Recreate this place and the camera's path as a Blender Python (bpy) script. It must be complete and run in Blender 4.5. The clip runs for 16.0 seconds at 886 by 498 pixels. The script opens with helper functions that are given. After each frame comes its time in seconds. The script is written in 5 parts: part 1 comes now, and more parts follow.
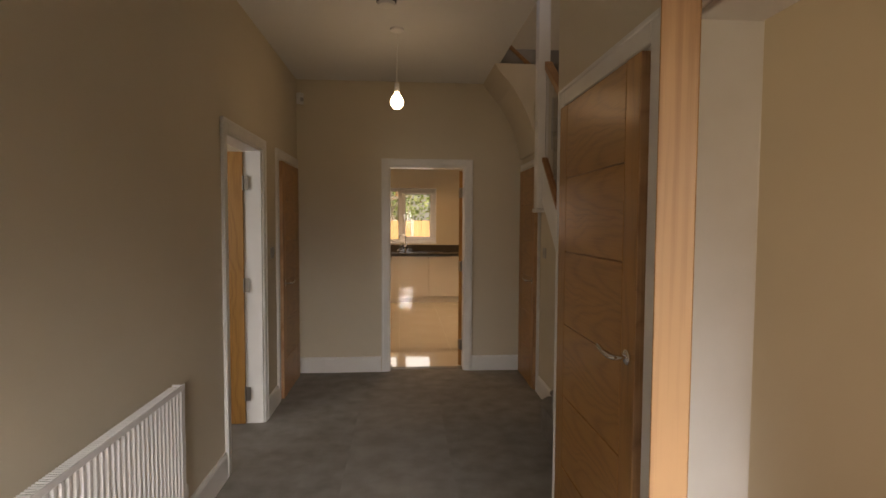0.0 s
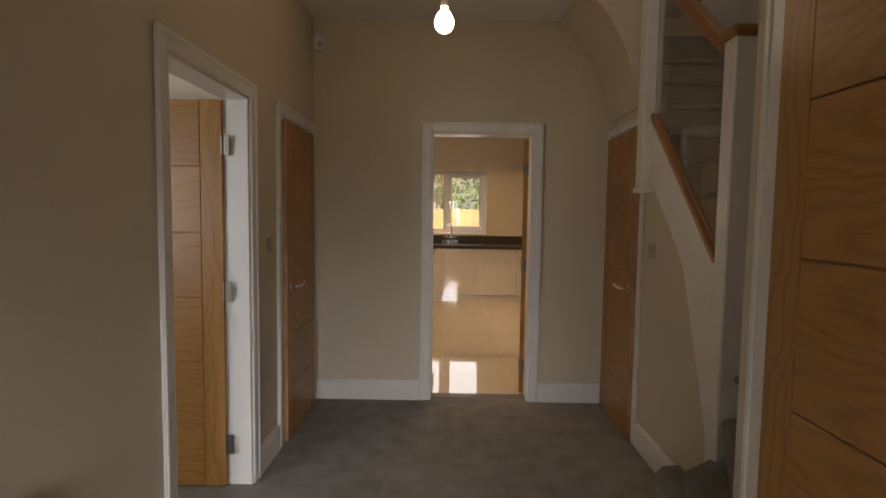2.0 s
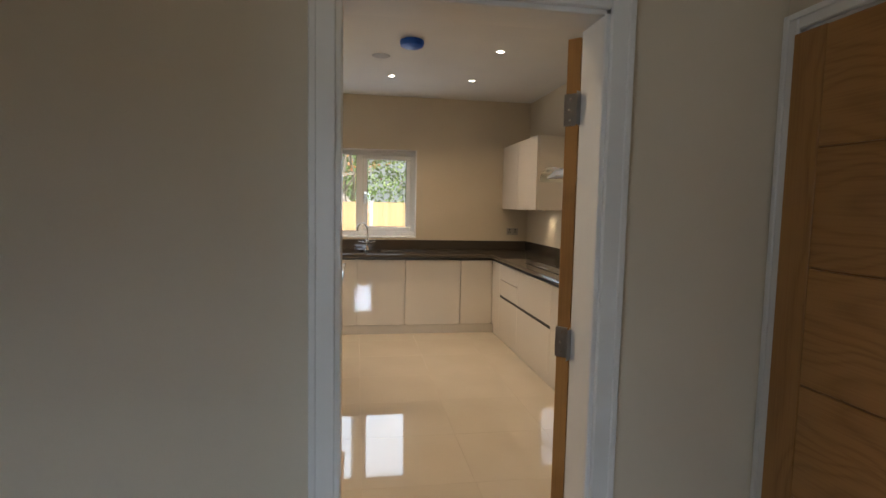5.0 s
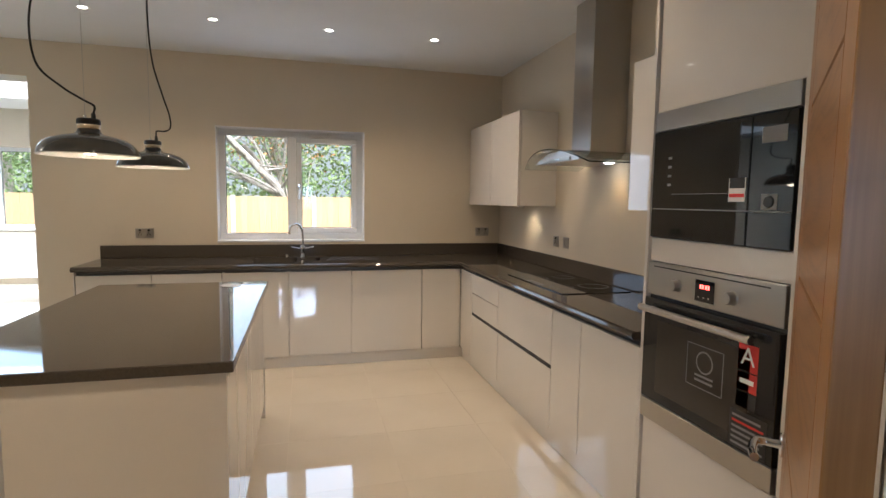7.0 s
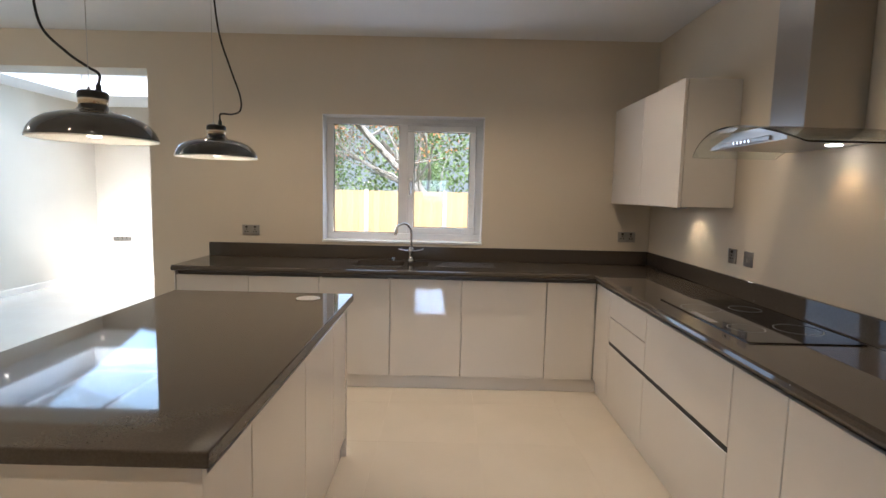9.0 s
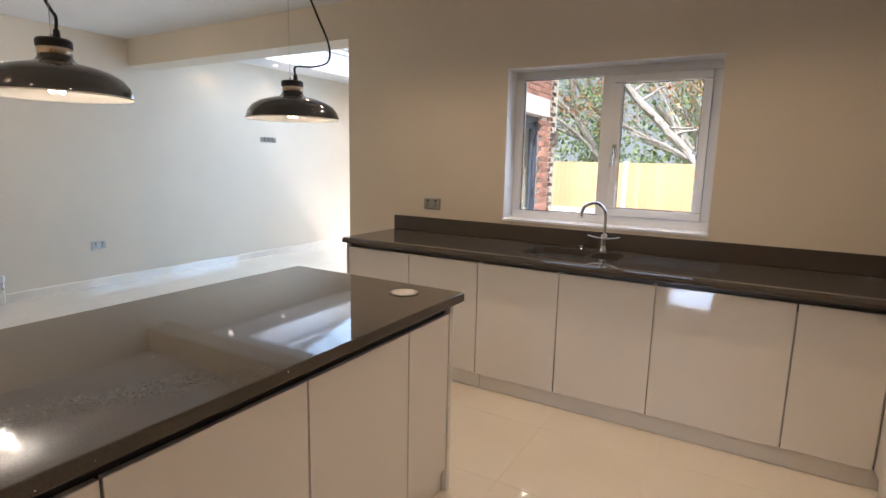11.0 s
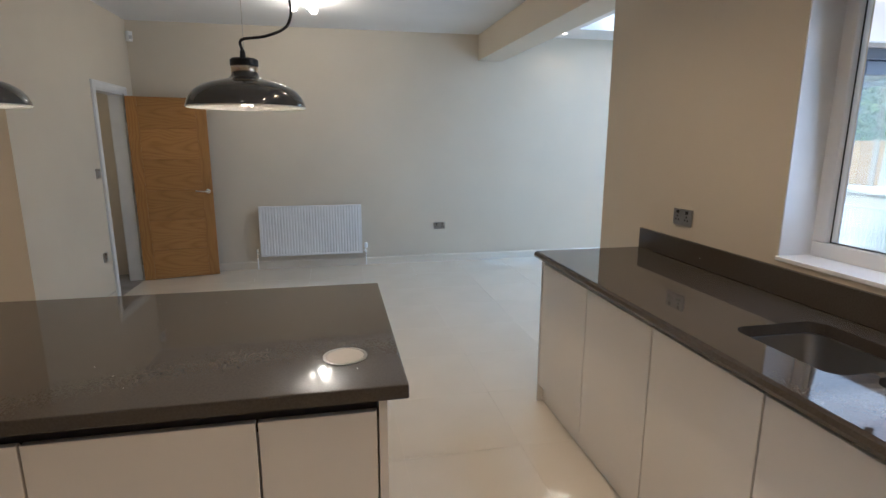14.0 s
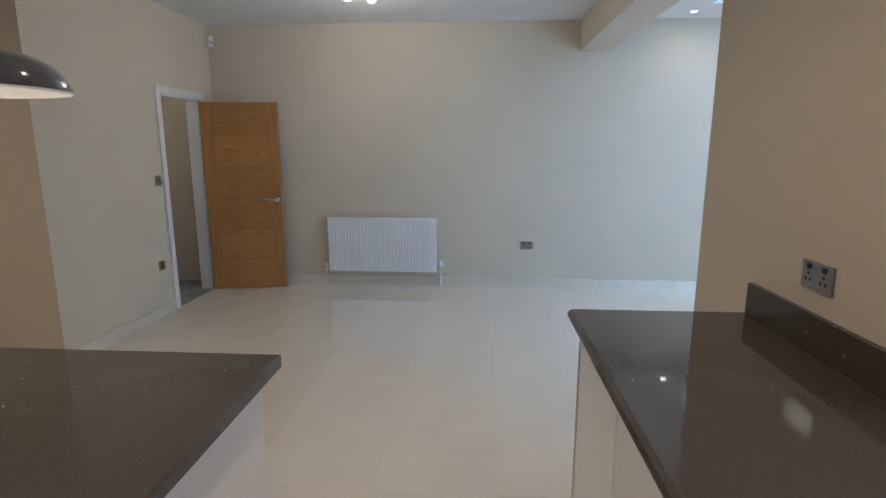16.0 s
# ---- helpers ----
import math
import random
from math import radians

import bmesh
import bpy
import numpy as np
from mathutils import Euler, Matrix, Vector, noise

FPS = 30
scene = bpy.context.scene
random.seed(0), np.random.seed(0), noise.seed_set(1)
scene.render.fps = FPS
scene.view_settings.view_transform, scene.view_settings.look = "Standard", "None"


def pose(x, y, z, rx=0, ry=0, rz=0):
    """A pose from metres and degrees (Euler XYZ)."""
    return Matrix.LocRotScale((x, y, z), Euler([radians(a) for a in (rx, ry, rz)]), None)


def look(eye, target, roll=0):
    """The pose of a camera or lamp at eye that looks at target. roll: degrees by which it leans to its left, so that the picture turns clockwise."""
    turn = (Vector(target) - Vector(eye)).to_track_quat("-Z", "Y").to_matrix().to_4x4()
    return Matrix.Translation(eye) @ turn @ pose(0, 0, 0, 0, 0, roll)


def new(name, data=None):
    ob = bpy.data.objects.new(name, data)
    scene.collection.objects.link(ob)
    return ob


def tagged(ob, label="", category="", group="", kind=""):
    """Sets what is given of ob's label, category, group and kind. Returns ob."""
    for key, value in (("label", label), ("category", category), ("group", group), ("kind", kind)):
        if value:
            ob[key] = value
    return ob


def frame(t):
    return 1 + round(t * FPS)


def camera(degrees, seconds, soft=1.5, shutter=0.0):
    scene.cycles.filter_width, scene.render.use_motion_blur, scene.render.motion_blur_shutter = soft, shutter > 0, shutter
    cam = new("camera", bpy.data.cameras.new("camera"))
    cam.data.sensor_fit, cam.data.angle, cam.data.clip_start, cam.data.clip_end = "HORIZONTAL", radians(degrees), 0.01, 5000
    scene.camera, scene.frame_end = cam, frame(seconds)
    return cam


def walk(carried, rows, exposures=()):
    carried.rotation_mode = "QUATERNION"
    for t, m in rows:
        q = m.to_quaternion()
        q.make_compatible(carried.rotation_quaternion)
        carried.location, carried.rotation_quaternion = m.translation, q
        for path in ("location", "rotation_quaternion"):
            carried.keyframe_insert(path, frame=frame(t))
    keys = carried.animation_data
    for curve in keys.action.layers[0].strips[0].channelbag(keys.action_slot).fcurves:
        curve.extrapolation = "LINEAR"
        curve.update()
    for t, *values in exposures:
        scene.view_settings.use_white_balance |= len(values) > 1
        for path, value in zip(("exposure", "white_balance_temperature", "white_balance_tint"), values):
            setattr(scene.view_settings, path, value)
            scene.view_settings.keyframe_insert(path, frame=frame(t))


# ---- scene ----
cam = camera(80.0, 16.0)
PATH = [
    (0, (0.058, -0.26, 1.48), (0.206, 1.732, 1.378), 0.3),
    (0.5, (0.095, -0.039, 1.484), (0.146, 1.956, 1.362), 0.6),
    (1, (0.129, 0.29, 1.464), (0.097, 2.286, 1.336), 0.8),
    (1.5, (0.101, 0.595, 1.436), (0.069, 2.591, 1.303), 0.8),
    (2, (0.041, 0.979, 1.437), (0.022, 2.973, 1.296), 0.8),
    (2.5, (0.009, 1.448, 1.416), (0.008, 3.443, 1.274), 0.9),
    (3, (0.001, 1.866, 1.409), (0.034, 3.861, 1.261), 0.8),
    (3.5, (-0.049, 2.319, 1.424), (0.058, 4.311, 1.274), 0.9),
    (4, (-0.074, 2.713, 1.417), (0.075, 4.701, 1.265), 0.6),
    (4.5, (-0.068, 3.097, 1.433), (0.153, 5.079, 1.28), 0.6),
    (5, (-0.032, 3.493, 1.467), (0.290, 5.462, 1.303), 1.2),
    (7.5, (0.140, 4.926, 1.474), (0.654, 6.85, 1.292), 0.7),
    (8, (0.187, 5.113, 1.479), (0.578, 7.065, 1.291), 0.8),
    (8.5, (0.262, 5.302, 1.493), (0.465, 7.281, 1.291), 1.1),
    (11, (0.914, 6.431, 1.485), (-0.083, 8.133, 1.155), 1.2),
    (11.5, (1.021, 6.738, 1.514), (-0.223, 8.263, 1.159), 1.2),
    (12, (1.112, 7.056, 1.519), (-0.339, 8.38, 1.145), 1),
    (12.5, (1.135, 7.339, 1.522), (-0.494, 8.433, 1.135), 0.8),
    (13, (1.119, 7.638, 1.534), (-0.632, 8.517, 1.137), 0.8),
    (13.5, (1.124, 7.947, 1.519), (-0.730, 8.58, 1.117), 0.5),
    (14, (1.118, 8.247, 1.538), (-0.801, 8.639, 1.131), 0.1),
    (14.5, (1.035, 8.515, 1.534), (-0.913, 8.715, 1.128), -0.1),
    (15, (0.838, 8.718, 1.544), (-1.120, 8.809, 1.143), -0.1),
    (15.5, (0.594, 8.886, 1.525), (-1.367, 8.855, 1.135), -0.2),
    (16, (0.309, 8.992, 1.528), (-1.650, 8.863, 1.145), 0),
]
EXPOSURES = [(0.0, 0.04, 8700, 22), (1.5, 0.24, 8000, 21), (2.5, 0.04, 7500, 18), (3.5, 0.12, 6650, 13), (4.3, 0.24, 6300, 11), (5.0, 0.38, 6150, 11), (7.5, 0.66, 5350, 11), (8.5, 0.56, 5250, 11), (11.0, 0.52, 5550, 16), (12.5, 0.34, 5400, 15), (14.5, 0.16, 5200, 12), (16.0, 0.14, 5080, 12)]
walk(cam, [(t, look(eye, target, roll)) for t, eye, target, roll in PATH], EXPOSURES)

# ---- world, daylight ----
world = bpy.data.worlds.new("sky")
scene.world = world
world.use_nodes = True
wn = world.node_tree
sky = wn.nodes.new("ShaderNodeTexSky")
sky.sky_type, sky.sun_disc = "NISHITA", False
sky.sun_elevation, sky.sun_rotation = radians(54), radians(157)
sky.air_density, sky.dust_density, sky.ozone_density = 1.0, 7.0, 0.5
wn.links.new(sky.outputs[0], wn.nodes["Background"].inputs[0])
SKY = 0.15
wn.nodes["Background"].inputs[1].default_value = SKY
sun_data = bpy.data.lights.new("sun", "SUN")
sun_data.energy, sun_data.angle, sun_data.color = 5.0, radians(10), (1.0, 0.95, 0.88)
sun = new("sun", sun_data)
sun.matrix_world = look((0, 0, 20), (-5.0, 12.5, 2.0))

WARM = (1.0, 0.70, 0.40)
DOWNLIGHT_W, PENDANT_W, HALL_W, CLUSTER_W, STRIP_W = 22.0, 4.2, 0.24, 14.0, 2.2


def lamp(name, kind, at, energy, color, radius=0.03, angle=None, blend=0.6, target=None):
    d = bpy.data.lights.new(name, kind)
    d.energy, d.color, d.shadow_soft_size = energy, color, radius
    if angle:
        d.spot_size, d.spot_blend = radians(angle), blend
    ob = new(name, d)
    ob.matrix_world = look(at, target or (at[0], at[1] + 0.001, at[2] - 1))
    return ob


def area_lamp(name, at, target, w, h, energy, color=(0.72, 0.86, 1.0), spread=180):
    """An area lamp, for daylight at an opening and for added fills."""
    d = bpy.data.lights.new(name, "AREA")
    d.shape, d.size, d.size_y, d.energy, d.color = "RECTANGLE", w, h, energy, color
    d.spread = radians(spread)
    ob = new(name, d)
    ob.matrix_world = look(at, target)
    return ob


# ---- materials ----
def material(name, color, rough=0.5, metal=0.0, color2=None, scale=8.0, detail=6.0, bump=0.0, bump_scale=80.0, coat=0.0,
             rough2=None, random_amount=0.0, stretch=(1, 1, 1), spec=0.5):
    m = bpy.data.materials.new(name)
    m.use_nodes = True
    nt = m.node_tree
    n, l = nt.nodes, nt.links
    b = n["Principled BSDF"]
    b.inputs["Base Color"].default_value = (*color, 1)
    b.inputs["Roughness"].default_value = rough
    b.inputs["Metallic"].default_value = metal
    b.inputs["Coat Weight"].default_value = coat
    b.inputs["Coat Roughness"].default_value = 0.04
    b.inputs["Specular IOR Level"].default_value = spec
    tc = n.new("ShaderNodeTexCoord")
    mp = n.new("ShaderNodeMapping")
    mp.inputs["Scale"].default_value = stretch
    l.new(tc.outputs["Object"], mp.inputs[0])
    src = None
    if color2:
        t1 = n.new("ShaderNodeTexNoise")
        t1.inputs["Scale"].default_value, t1.inputs["Detail"].default_value = scale, detail
        l.new(mp.outputs[0], t1.inputs[0])
        r = n.new("ShaderNodeValToRGB")
        r.color_ramp.elements[0].position, r.color_ramp.elements[1].position = 0.33, 0.67
        r.color_ramp.elements[0].color, r.color_ramp.elements[1].color = (*color, 1), (*color2, 1)
        l.new(t1.outputs[0], r.inputs[0])
        src = r.outputs[0]
        if rough2 is not None:
            mr = n.new("ShaderNodeMapRange")
            mr.inputs[3].default_value, mr.inputs[4].default_value = rough, rough2
            l.new(t1.outputs[0], mr.inputs[0])
            l.new(mr.outputs[0], b.inputs["Roughness"])
    if random_amount and src:
        oi = n.new("ShaderNodeObjectInfo")
        mr = n.new("ShaderNodeMapRange")
        mr.inputs[3].default_value, mr.inputs[4].default_value = 1 - random_amount, 1 + random_amount
        l.new(oi.outputs["Random"], mr.inputs[0])
        mx = n.new("ShaderNodeVectorMath")
        mx.operation = "SCALE"
        l.new(src, mx.inputs[0])
        l.new(mr.outputs[0], mx.inputs["Scale"])
        src = mx.outputs[0]
    if src:
        l.new(src, b.inputs["Base Color"])
    if bump:
        t2 = n.new("ShaderNodeTexNoise")
        t2.inputs["Scale"].default_value, t2.inputs["Detail"].default_value = bump_scale, 4.0
        l.new(mp.outputs[0], t2.inputs[0])
        bp = n.new("ShaderNodeBump")
        bp.inputs["Strength"].default_value, bp.inputs["Distance"].default_value = bump, 0.004
        l.new(t2.outputs[0], bp.inputs["Height"])
        l.new(bp.outputs[0], b.inputs["Normal"])
    return m


def oak_material(name, across, dark=(0.235, 0.103, 0.026), light=(0.40, 0.198, 0.058)):
    """Oiled oak veneer: cathedral figure and fine pores along the grain. across: the local axis across the boards."""
    m = bpy.data.materials.new(name)
    m.use_nodes = True
    n, l = m.node_tree.nodes, m.node_tree.links
    b = n["Principled BSDF"]
    tc = n.new("ShaderNodeTexCoord")
    oi = n.new("ShaderNodeObjectInfo")
    add = n.new("ShaderNodeVectorMath")
    add.operation = "ADD"
    sc = n.new("ShaderNodeVectorMath")
    sc.operation = "SCALE"
    sc.inputs[0].default_value = (7.3, 3.1, 5.7)
    l.new(oi.outputs["Random"], sc.inputs["Scale"])
    l.new(tc.outputs["Object"], add.inputs[0])
    l.new(sc.outputs[0], add.inputs[1])
    nz = n.new("ShaderNodeTexNoise")
    nz.inputs["Scale"].default_value, nz.inputs["Detail"].default_value = 2.6, 2.0
    l.new(add.outputs[0], nz.inputs[0])
    xyz = n.new("ShaderNodeSeparateXYZ")
    l.new(tc.outputs["Object"], xyz.inputs[0])
    along, over = ("X", "Z") if across == "z" else ("Z", "X")

    def sums(op, a, b, c=None):
        k = n.new("ShaderNodeMath")
        k.operation = op
        for i, v in enumerate((a, b, c)):
            if isinstance(v, (int, float)):
                k.inputs[i].default_value = v
            elif v is not None:
                l.new(v, k.inputs[i])
        return k.outputs[0]

    # nested flame-shaped rings that point along the board
    wander = sums("MULTIPLY_ADD", nz.outputs[0], 0.7, sums("MULTIPLY_ADD", oi.outputs["Random"], 3.0, 0.0))
    row = sums("PINGPONG", sums("MULTIPLY_ADD", xyz.outputs[over], 4.4, wander), 0.5)
    flame = sums("MULTIPLY_ADD", sums("MULTIPLY", row, row), 9.0, sums("MULTIPLY_ADD", nz.outputs[0], 0.7, sums("MULTIPLY", xyz.outputs[along], -3.2 if across == "z" else -0.9)))
    fr = n.new("ShaderNodeMath")
    fr.operation = "PINGPONG"
    fr.inputs[1].default_value = 0.5
    l.new(sums("MULTIPLY", flame, 1.15), fr.inputs[0])
    fine = n.new("ShaderNodeTexNoise")
    mp2 = n.new("ShaderNodeMapping")
    mp2.inputs["Scale"].default_value = (3.0, 120.0, 120.0) if across == "z" else (120.0, 120.0, 3.0)
    l.new(add.outputs[0], mp2.inputs[0])
    l.new(mp2.outputs[0], fine.inputs[0])
    fine.inputs["Scale"].default_value, fine.inputs["Detail"].default_value = 1.5, 3.0
    mix = n.new("ShaderNodeMath")
    mix.operation = "MULTIPLY_ADD"
    mix.inputs[1].default_value = 1.0
    l.new(sums("MULTIPLY", fr.outputs[0], fr.outputs[0]), mix.inputs[0])
    l.new(sums("MULTIPLY", fine.outputs[0], 0.6), mix.inputs[2])
    r = n.new("ShaderNodeValToRGB")
    r.color_ramp.elements[0].position, r.color_ramp.elements[1].position = 0.30, 0.78
    r.color_ramp.elements[0].color, r.color_ramp.elements[1].color = (*light, 1), (*dark, 1)
    l.new(mix.outputs[0], r.inputs[0])
    hs = n.new("ShaderNodeVectorMath")
    hs.operation = "SCALE"
    mr = n.new("ShaderNodeMapRange")
    mr.inputs[3].default_value, mr.inputs[4].default_value = 0.88, 1.1
    l.new(oi.outputs["Random"], mr.inputs[0])
    l.new(r.outputs[0], hs.inputs[0])
    l.new(mr.outputs[0], hs.inputs["Scale"])
    l.new(hs.outputs[0], b.inputs["Base Color"])
    b.inputs["Roughness"].default_value = 0.32
    bp = n.new("ShaderNodeBump")
    bp.inputs["Strength"].default_value, bp.inputs["Distance"].default_value = 0.12, 0.002
    l.new(fine.outputs[0], bp.inputs["Height"])
    l.new(bp.outputs[0], b.inputs["Normal"])
    return m


def glass_material(name, tint=(1, 1, 1), rough=0.0):
    m = bpy.data.materials.new(name)
    m.use_nodes = True
    b = m.node_tree.nodes["Principled BSDF"]
    b.inputs["Base Color"].default_value = (*tint, 1)
    b.inputs["Transmission Weight"].default_value = 1.0
    b.inputs["Roughness"].default_value = rough
    b.inputs["IOR"].default_value = 1.45
    return m


def glow(name, color, strength):
    m = bpy.data.materials.new(name)
    m.use_nodes = True
    b = m.node_tree.nodes["Principled BSDF"]
    b.inputs["Base Color"].default_value = (0.9, 0.9, 0.9, 1)
    b.inputs["Emission Color"].default_value = (*color, 1)
    b.inputs["Emission Strength"].default_value = strength
    return m


PAINT = material("cream_wall_paint", (0.60, 0.53, 0.42), 0.75, color2=(0.63, 0.56, 0.445), scale=1.3, bump=0.12, bump_scale=220)
CEIL = material("white_ceiling_paint", (0.74, 0.74, 0.73), 0.85, color2=(0.78, 0.78, 0.77), scale=1.5, bump=0.08, bump_scale=200)
TRIM = material("white_gloss_trim_paint", (0.72, 0.71, 0.69), 0.30, color2=(0.77, 0.765, 0.75), scale=5, bump=0.05, bump_scale=60)
UPVC = material("white_plastic_frame", (0.80, 0.81, 0.82), 0.25, color2=(0.84, 0.84, 0.84), scale=4)
CARPET = material("grey_brown_carpet", (0.235, 0.220, 0.205), 0.95, color2=(0.315, 0.295, 0.275), scale=7.0, detail=9, bump=0.9, bump_scale=420, spec=0.1)
FILM = material("carpet_under_film", (0.255, 0.238, 0.222), 0.9, color2=(0.33, 0.31, 0.29), scale=6.0, detail=9, bump=0.8, bump_scale=380, spec=0.12)
TILE = material("cream_polished_porcelain", (0.69, 0.625, 0.52), 0.015, color2=(0.73, 0.665, 0.56), scale=2.2, rough2=0.03, random_amount=0.008, spec=1.0, coat=0.5)
GROUT = material("cream_grout", (0.66, 0.59, 0.49), 0.3, color2=(0.69, 0.62, 0.51), scale=9)
UNIT = material("gloss_cream_lacquer", (0.72, 0.685, 0.64), 0.035, color2=(0.735, 0.70, 0.655), scale=2.0, coat=0.35)
UNIT_SIDE = material("matt_cream_carcass", (0.68, 0.645, 0.60), 0.35, color2=(0.70, 0.665, 0.62), scale=3.0)
QUARTZ = material("dark_grey_quartz", (0.060, 0.050, 0.040), 0.03, color2=(0.074, 0.062, 0.050), scale=160, detail=3, rough2=0.055, spec=0.45)
# scattered small bright spots in the stone's colour
qn, ql = QUARTZ.node_tree.nodes, QUARTZ.node_tree.links
fleck = qn.new("ShaderNodeTexVoronoi")
fleck.inputs["Scale"].default_value = 14.0
qtc = qn.new("ShaderNodeTexCoord")
ql.new(qtc.outputs["Object"], fleck.inputs["Vector"])
near = qn.new("ShaderNodeMath")
near.operation, near.inputs[1].default_value = "LESS_THAN", 0.028
ql.new(fleck.outputs["Distance"], near.inputs[0])
qmix = qn.new("ShaderNodeMix")
qmix.data_type = "RGBA"
qb = qn["Principled BSDF"]
ql.new(qb.inputs["Base Color"].links[0].from_socket, qmix.inputs["A"])
qmix.inputs["B"].default_value = (0.62, 0.60, 0.56, 1)
ql.new(near.outputs[0], qmix.inputs["Factor"])
ql.new(qmix.outputs["Result"], qb.inputs["Base Color"])
CHANNEL = material("black_handle_channel", (0.015, 0.014, 0.014), 0.6, color2=(0.025, 0.024, 0.023), scale=10)
RAIL_METAL = material("grey_aluminium_rail", (0.12, 0.112, 0.105), 0.4, 0.5, color2=(0.15, 0.142, 0.135), scale=12, stretch=(1, 1, 30))
STEEL = material("brushed_stainless_steel", (0.44, 0.42, 0.39), 0.27, 1.0, color2=(0.455, 0.435, 0.405), scale=2.0, rough2=0.285)
CHROME = material("polished_chrome", (0.75, 0.75, 0.75), 0.08, 1.0, color2=(0.8, 0.8, 0.8), scale=20)
SATIN = material("satin_chrome_plate", (0.36, 0.34, 0.31), 0.30, 1.0, color2=(0.44, 0.42, 0.39), scale=14)
BLACK = material("black_plastic", (0.012, 0.012, 0.012), 0.4, color2=(0.02, 0.02, 0.02), scale=20)
BLACK_GLASS = material("black_appliance_glass", (0.010, 0.011, 0.013), 0.03, color2=(0.013, 0.014, 0.016), scale=3)
HOB_GLASS = material("black_ceramic_hob_glass", (0.008, 0.008, 0.009), 0.04, color2=(0.012, 0.012, 0.013), scale=5)
OVEN_GLASS = material("smoked_oven_glass", (0.030, 0.025, 0.021), 0.05, color2=(0.04, 0.034, 0.028), scale=2)
SHADE = material("grey_enamel_shade", (0.050, 0.050, 0.048), 0.12, color2=(0.062, 0.062, 0.06), scale=9, coat=0.5)
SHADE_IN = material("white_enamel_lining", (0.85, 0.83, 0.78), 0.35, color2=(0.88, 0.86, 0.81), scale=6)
BRASS = material("brushed_nickel_band", (0.62, 0.53, 0.40), 0.25, 1.0, color2=(0.68, 0.6, 0.47), scale=20)
CABLE = material("black_fabric_flex", (0.02, 0.019, 0.018), 0.8, color2=(0.03, 0.028, 0.027), scale=90)
RAD = material("white_enamel_radiator", (0.78, 0.78, 0.78), 0.32, color2=(0.82, 0.82, 0.82), scale=5)
WHITE_PLASTIC = material("white_plastic", (0.76, 0.76, 0.75), 0.4, color2=(0.8, 0.8, 0.79), scale=10)
BLUE_FILM = material("blue_dust_cover_film", (0.01, 0.10, 0.62), 0.3, color2=(0.015, 0.14, 0.75), scale=14, bump=0.4, bump_scale=40)
GREY_PLASTIC = material("grey_speaker_grille", (0.42, 0.42, 0.42), 0.6, color2=(0.48, 0.48, 0.48), scale=60)
GREY_ALU = material("anthracite_powder_coat", (0.075, 0.09, 0.115), 0.4, color2=(0.09, 0.105, 0.13), scale=6)
BRICK = material("red_facing_brick", (0.38, 0.175, 0.115), 0.85, color2=(0.45, 0.26, 0.185), scale=14, bump=0.7, bump_scale=70, random_amount=0.35)
MORTAR = material("pale_mortar", (0.42, 0.38, 0.33), 0.9, color2=(0.5, 0.45, 0.4), scale=30, bump=0.5, bump_scale=120)
LINTEL = material("white_rendered_lintel", (0.78, 0.77, 0.75), 0.7, color2=(0.82, 0.81, 0.79), scale=6, bump=0.3, bump_scale=90)
FENCE = material("new_larch_boards", (0.62, 0.40, 0.19), 0.75, color2=(0.74, 0.52, 0.28), scale=6, stretch=(1, 1, 0.2), bump=0.5, bump_scale=50, random_amount=0.12)
CONCRETE = material("concrete_post", (0.55, 0.53, 0.50), 0.9, color2=(0.64, 0.62, 0.58), scale=12, bump=0.5, bump_scale=90)
PAVING = material("pale_patio_slabs", (0.46, 0.43, 0.38), 0.85, color2=(0.56, 0.53, 0.47), scale=3, bump=0.5, bump_scale=60)
BARK = material("lichened_bark", (0.30, 0.27, 0.22), 0.9, color2=(0.50, 0.47, 0.40), scale=9, bump=1.0, bump_scale=40, stretch=(1, 1, 0.3))
LEAF = material("ivy_leaf", (0.12, 0.22, 0.055), 0.5, color2=(0.26, 0.36, 0.12), scale=5)
LEAF_PALE = material("spring_leaf", (0.20, 0.30, 0.10), 0.55, color2=(0.34, 0.40, 0.18), scale=4)
LEAF_RUST = material("rust_leaf", (0.40, 0.17, 0.05), 0.6, color2=(0.52, 0.26, 0.09), scale=4)
EARTH = material("garden_soil_and_grass", (0.09, 0.12, 0.045), 0.95, color2=(0.16, 0.16, 0.08), scale=1.4, bump=0.8, bump_scale=30)
OAK_H = oak_material("oak_veneer_cross_grain", "z")
OAK_V = oak_material("oak_veneer_upright_grain", "x")
OAK_RAIL = oak_material("oak_handrail", "z", dark=(0.20, 0.08, 0.02), light=(0.33, 0.15, 0.05))
OAK_EDGE = oak_material("oak_lipping", "x", dark=(0.27, 0.125, 0.05), light=(0.55, 0.33, 0.18))
GLASS = glass_material("clear_glass")
DOOR_GLASS = glass_material("tinted_double_glazing", (0.55, 0.62, 0.58))
HOOD_GLASS = glass_material("hood_canopy_glass", (0.90, 0.97, 0.95))
BULB = glow("warm_bulb", (1.0, 0.82, 0.56), 12.0)
LED = glow("downlight_led", (1.0, 0.86, 0.66), 16.0)
CLOCK = glow("red_clock_digits", (1.0, 0.05, 0.03), 5.0)
RED_LABEL = material("red_energy_label", (0.62, 0.03, 0.02), 0.5, color2=(0.68, 0.04, 0.03), scale=10)
WHITE_LABEL = material("white_print", (0.75, 0.75, 0.74), 0.6, color2=(0.8, 0.8, 0.79), scale=10)
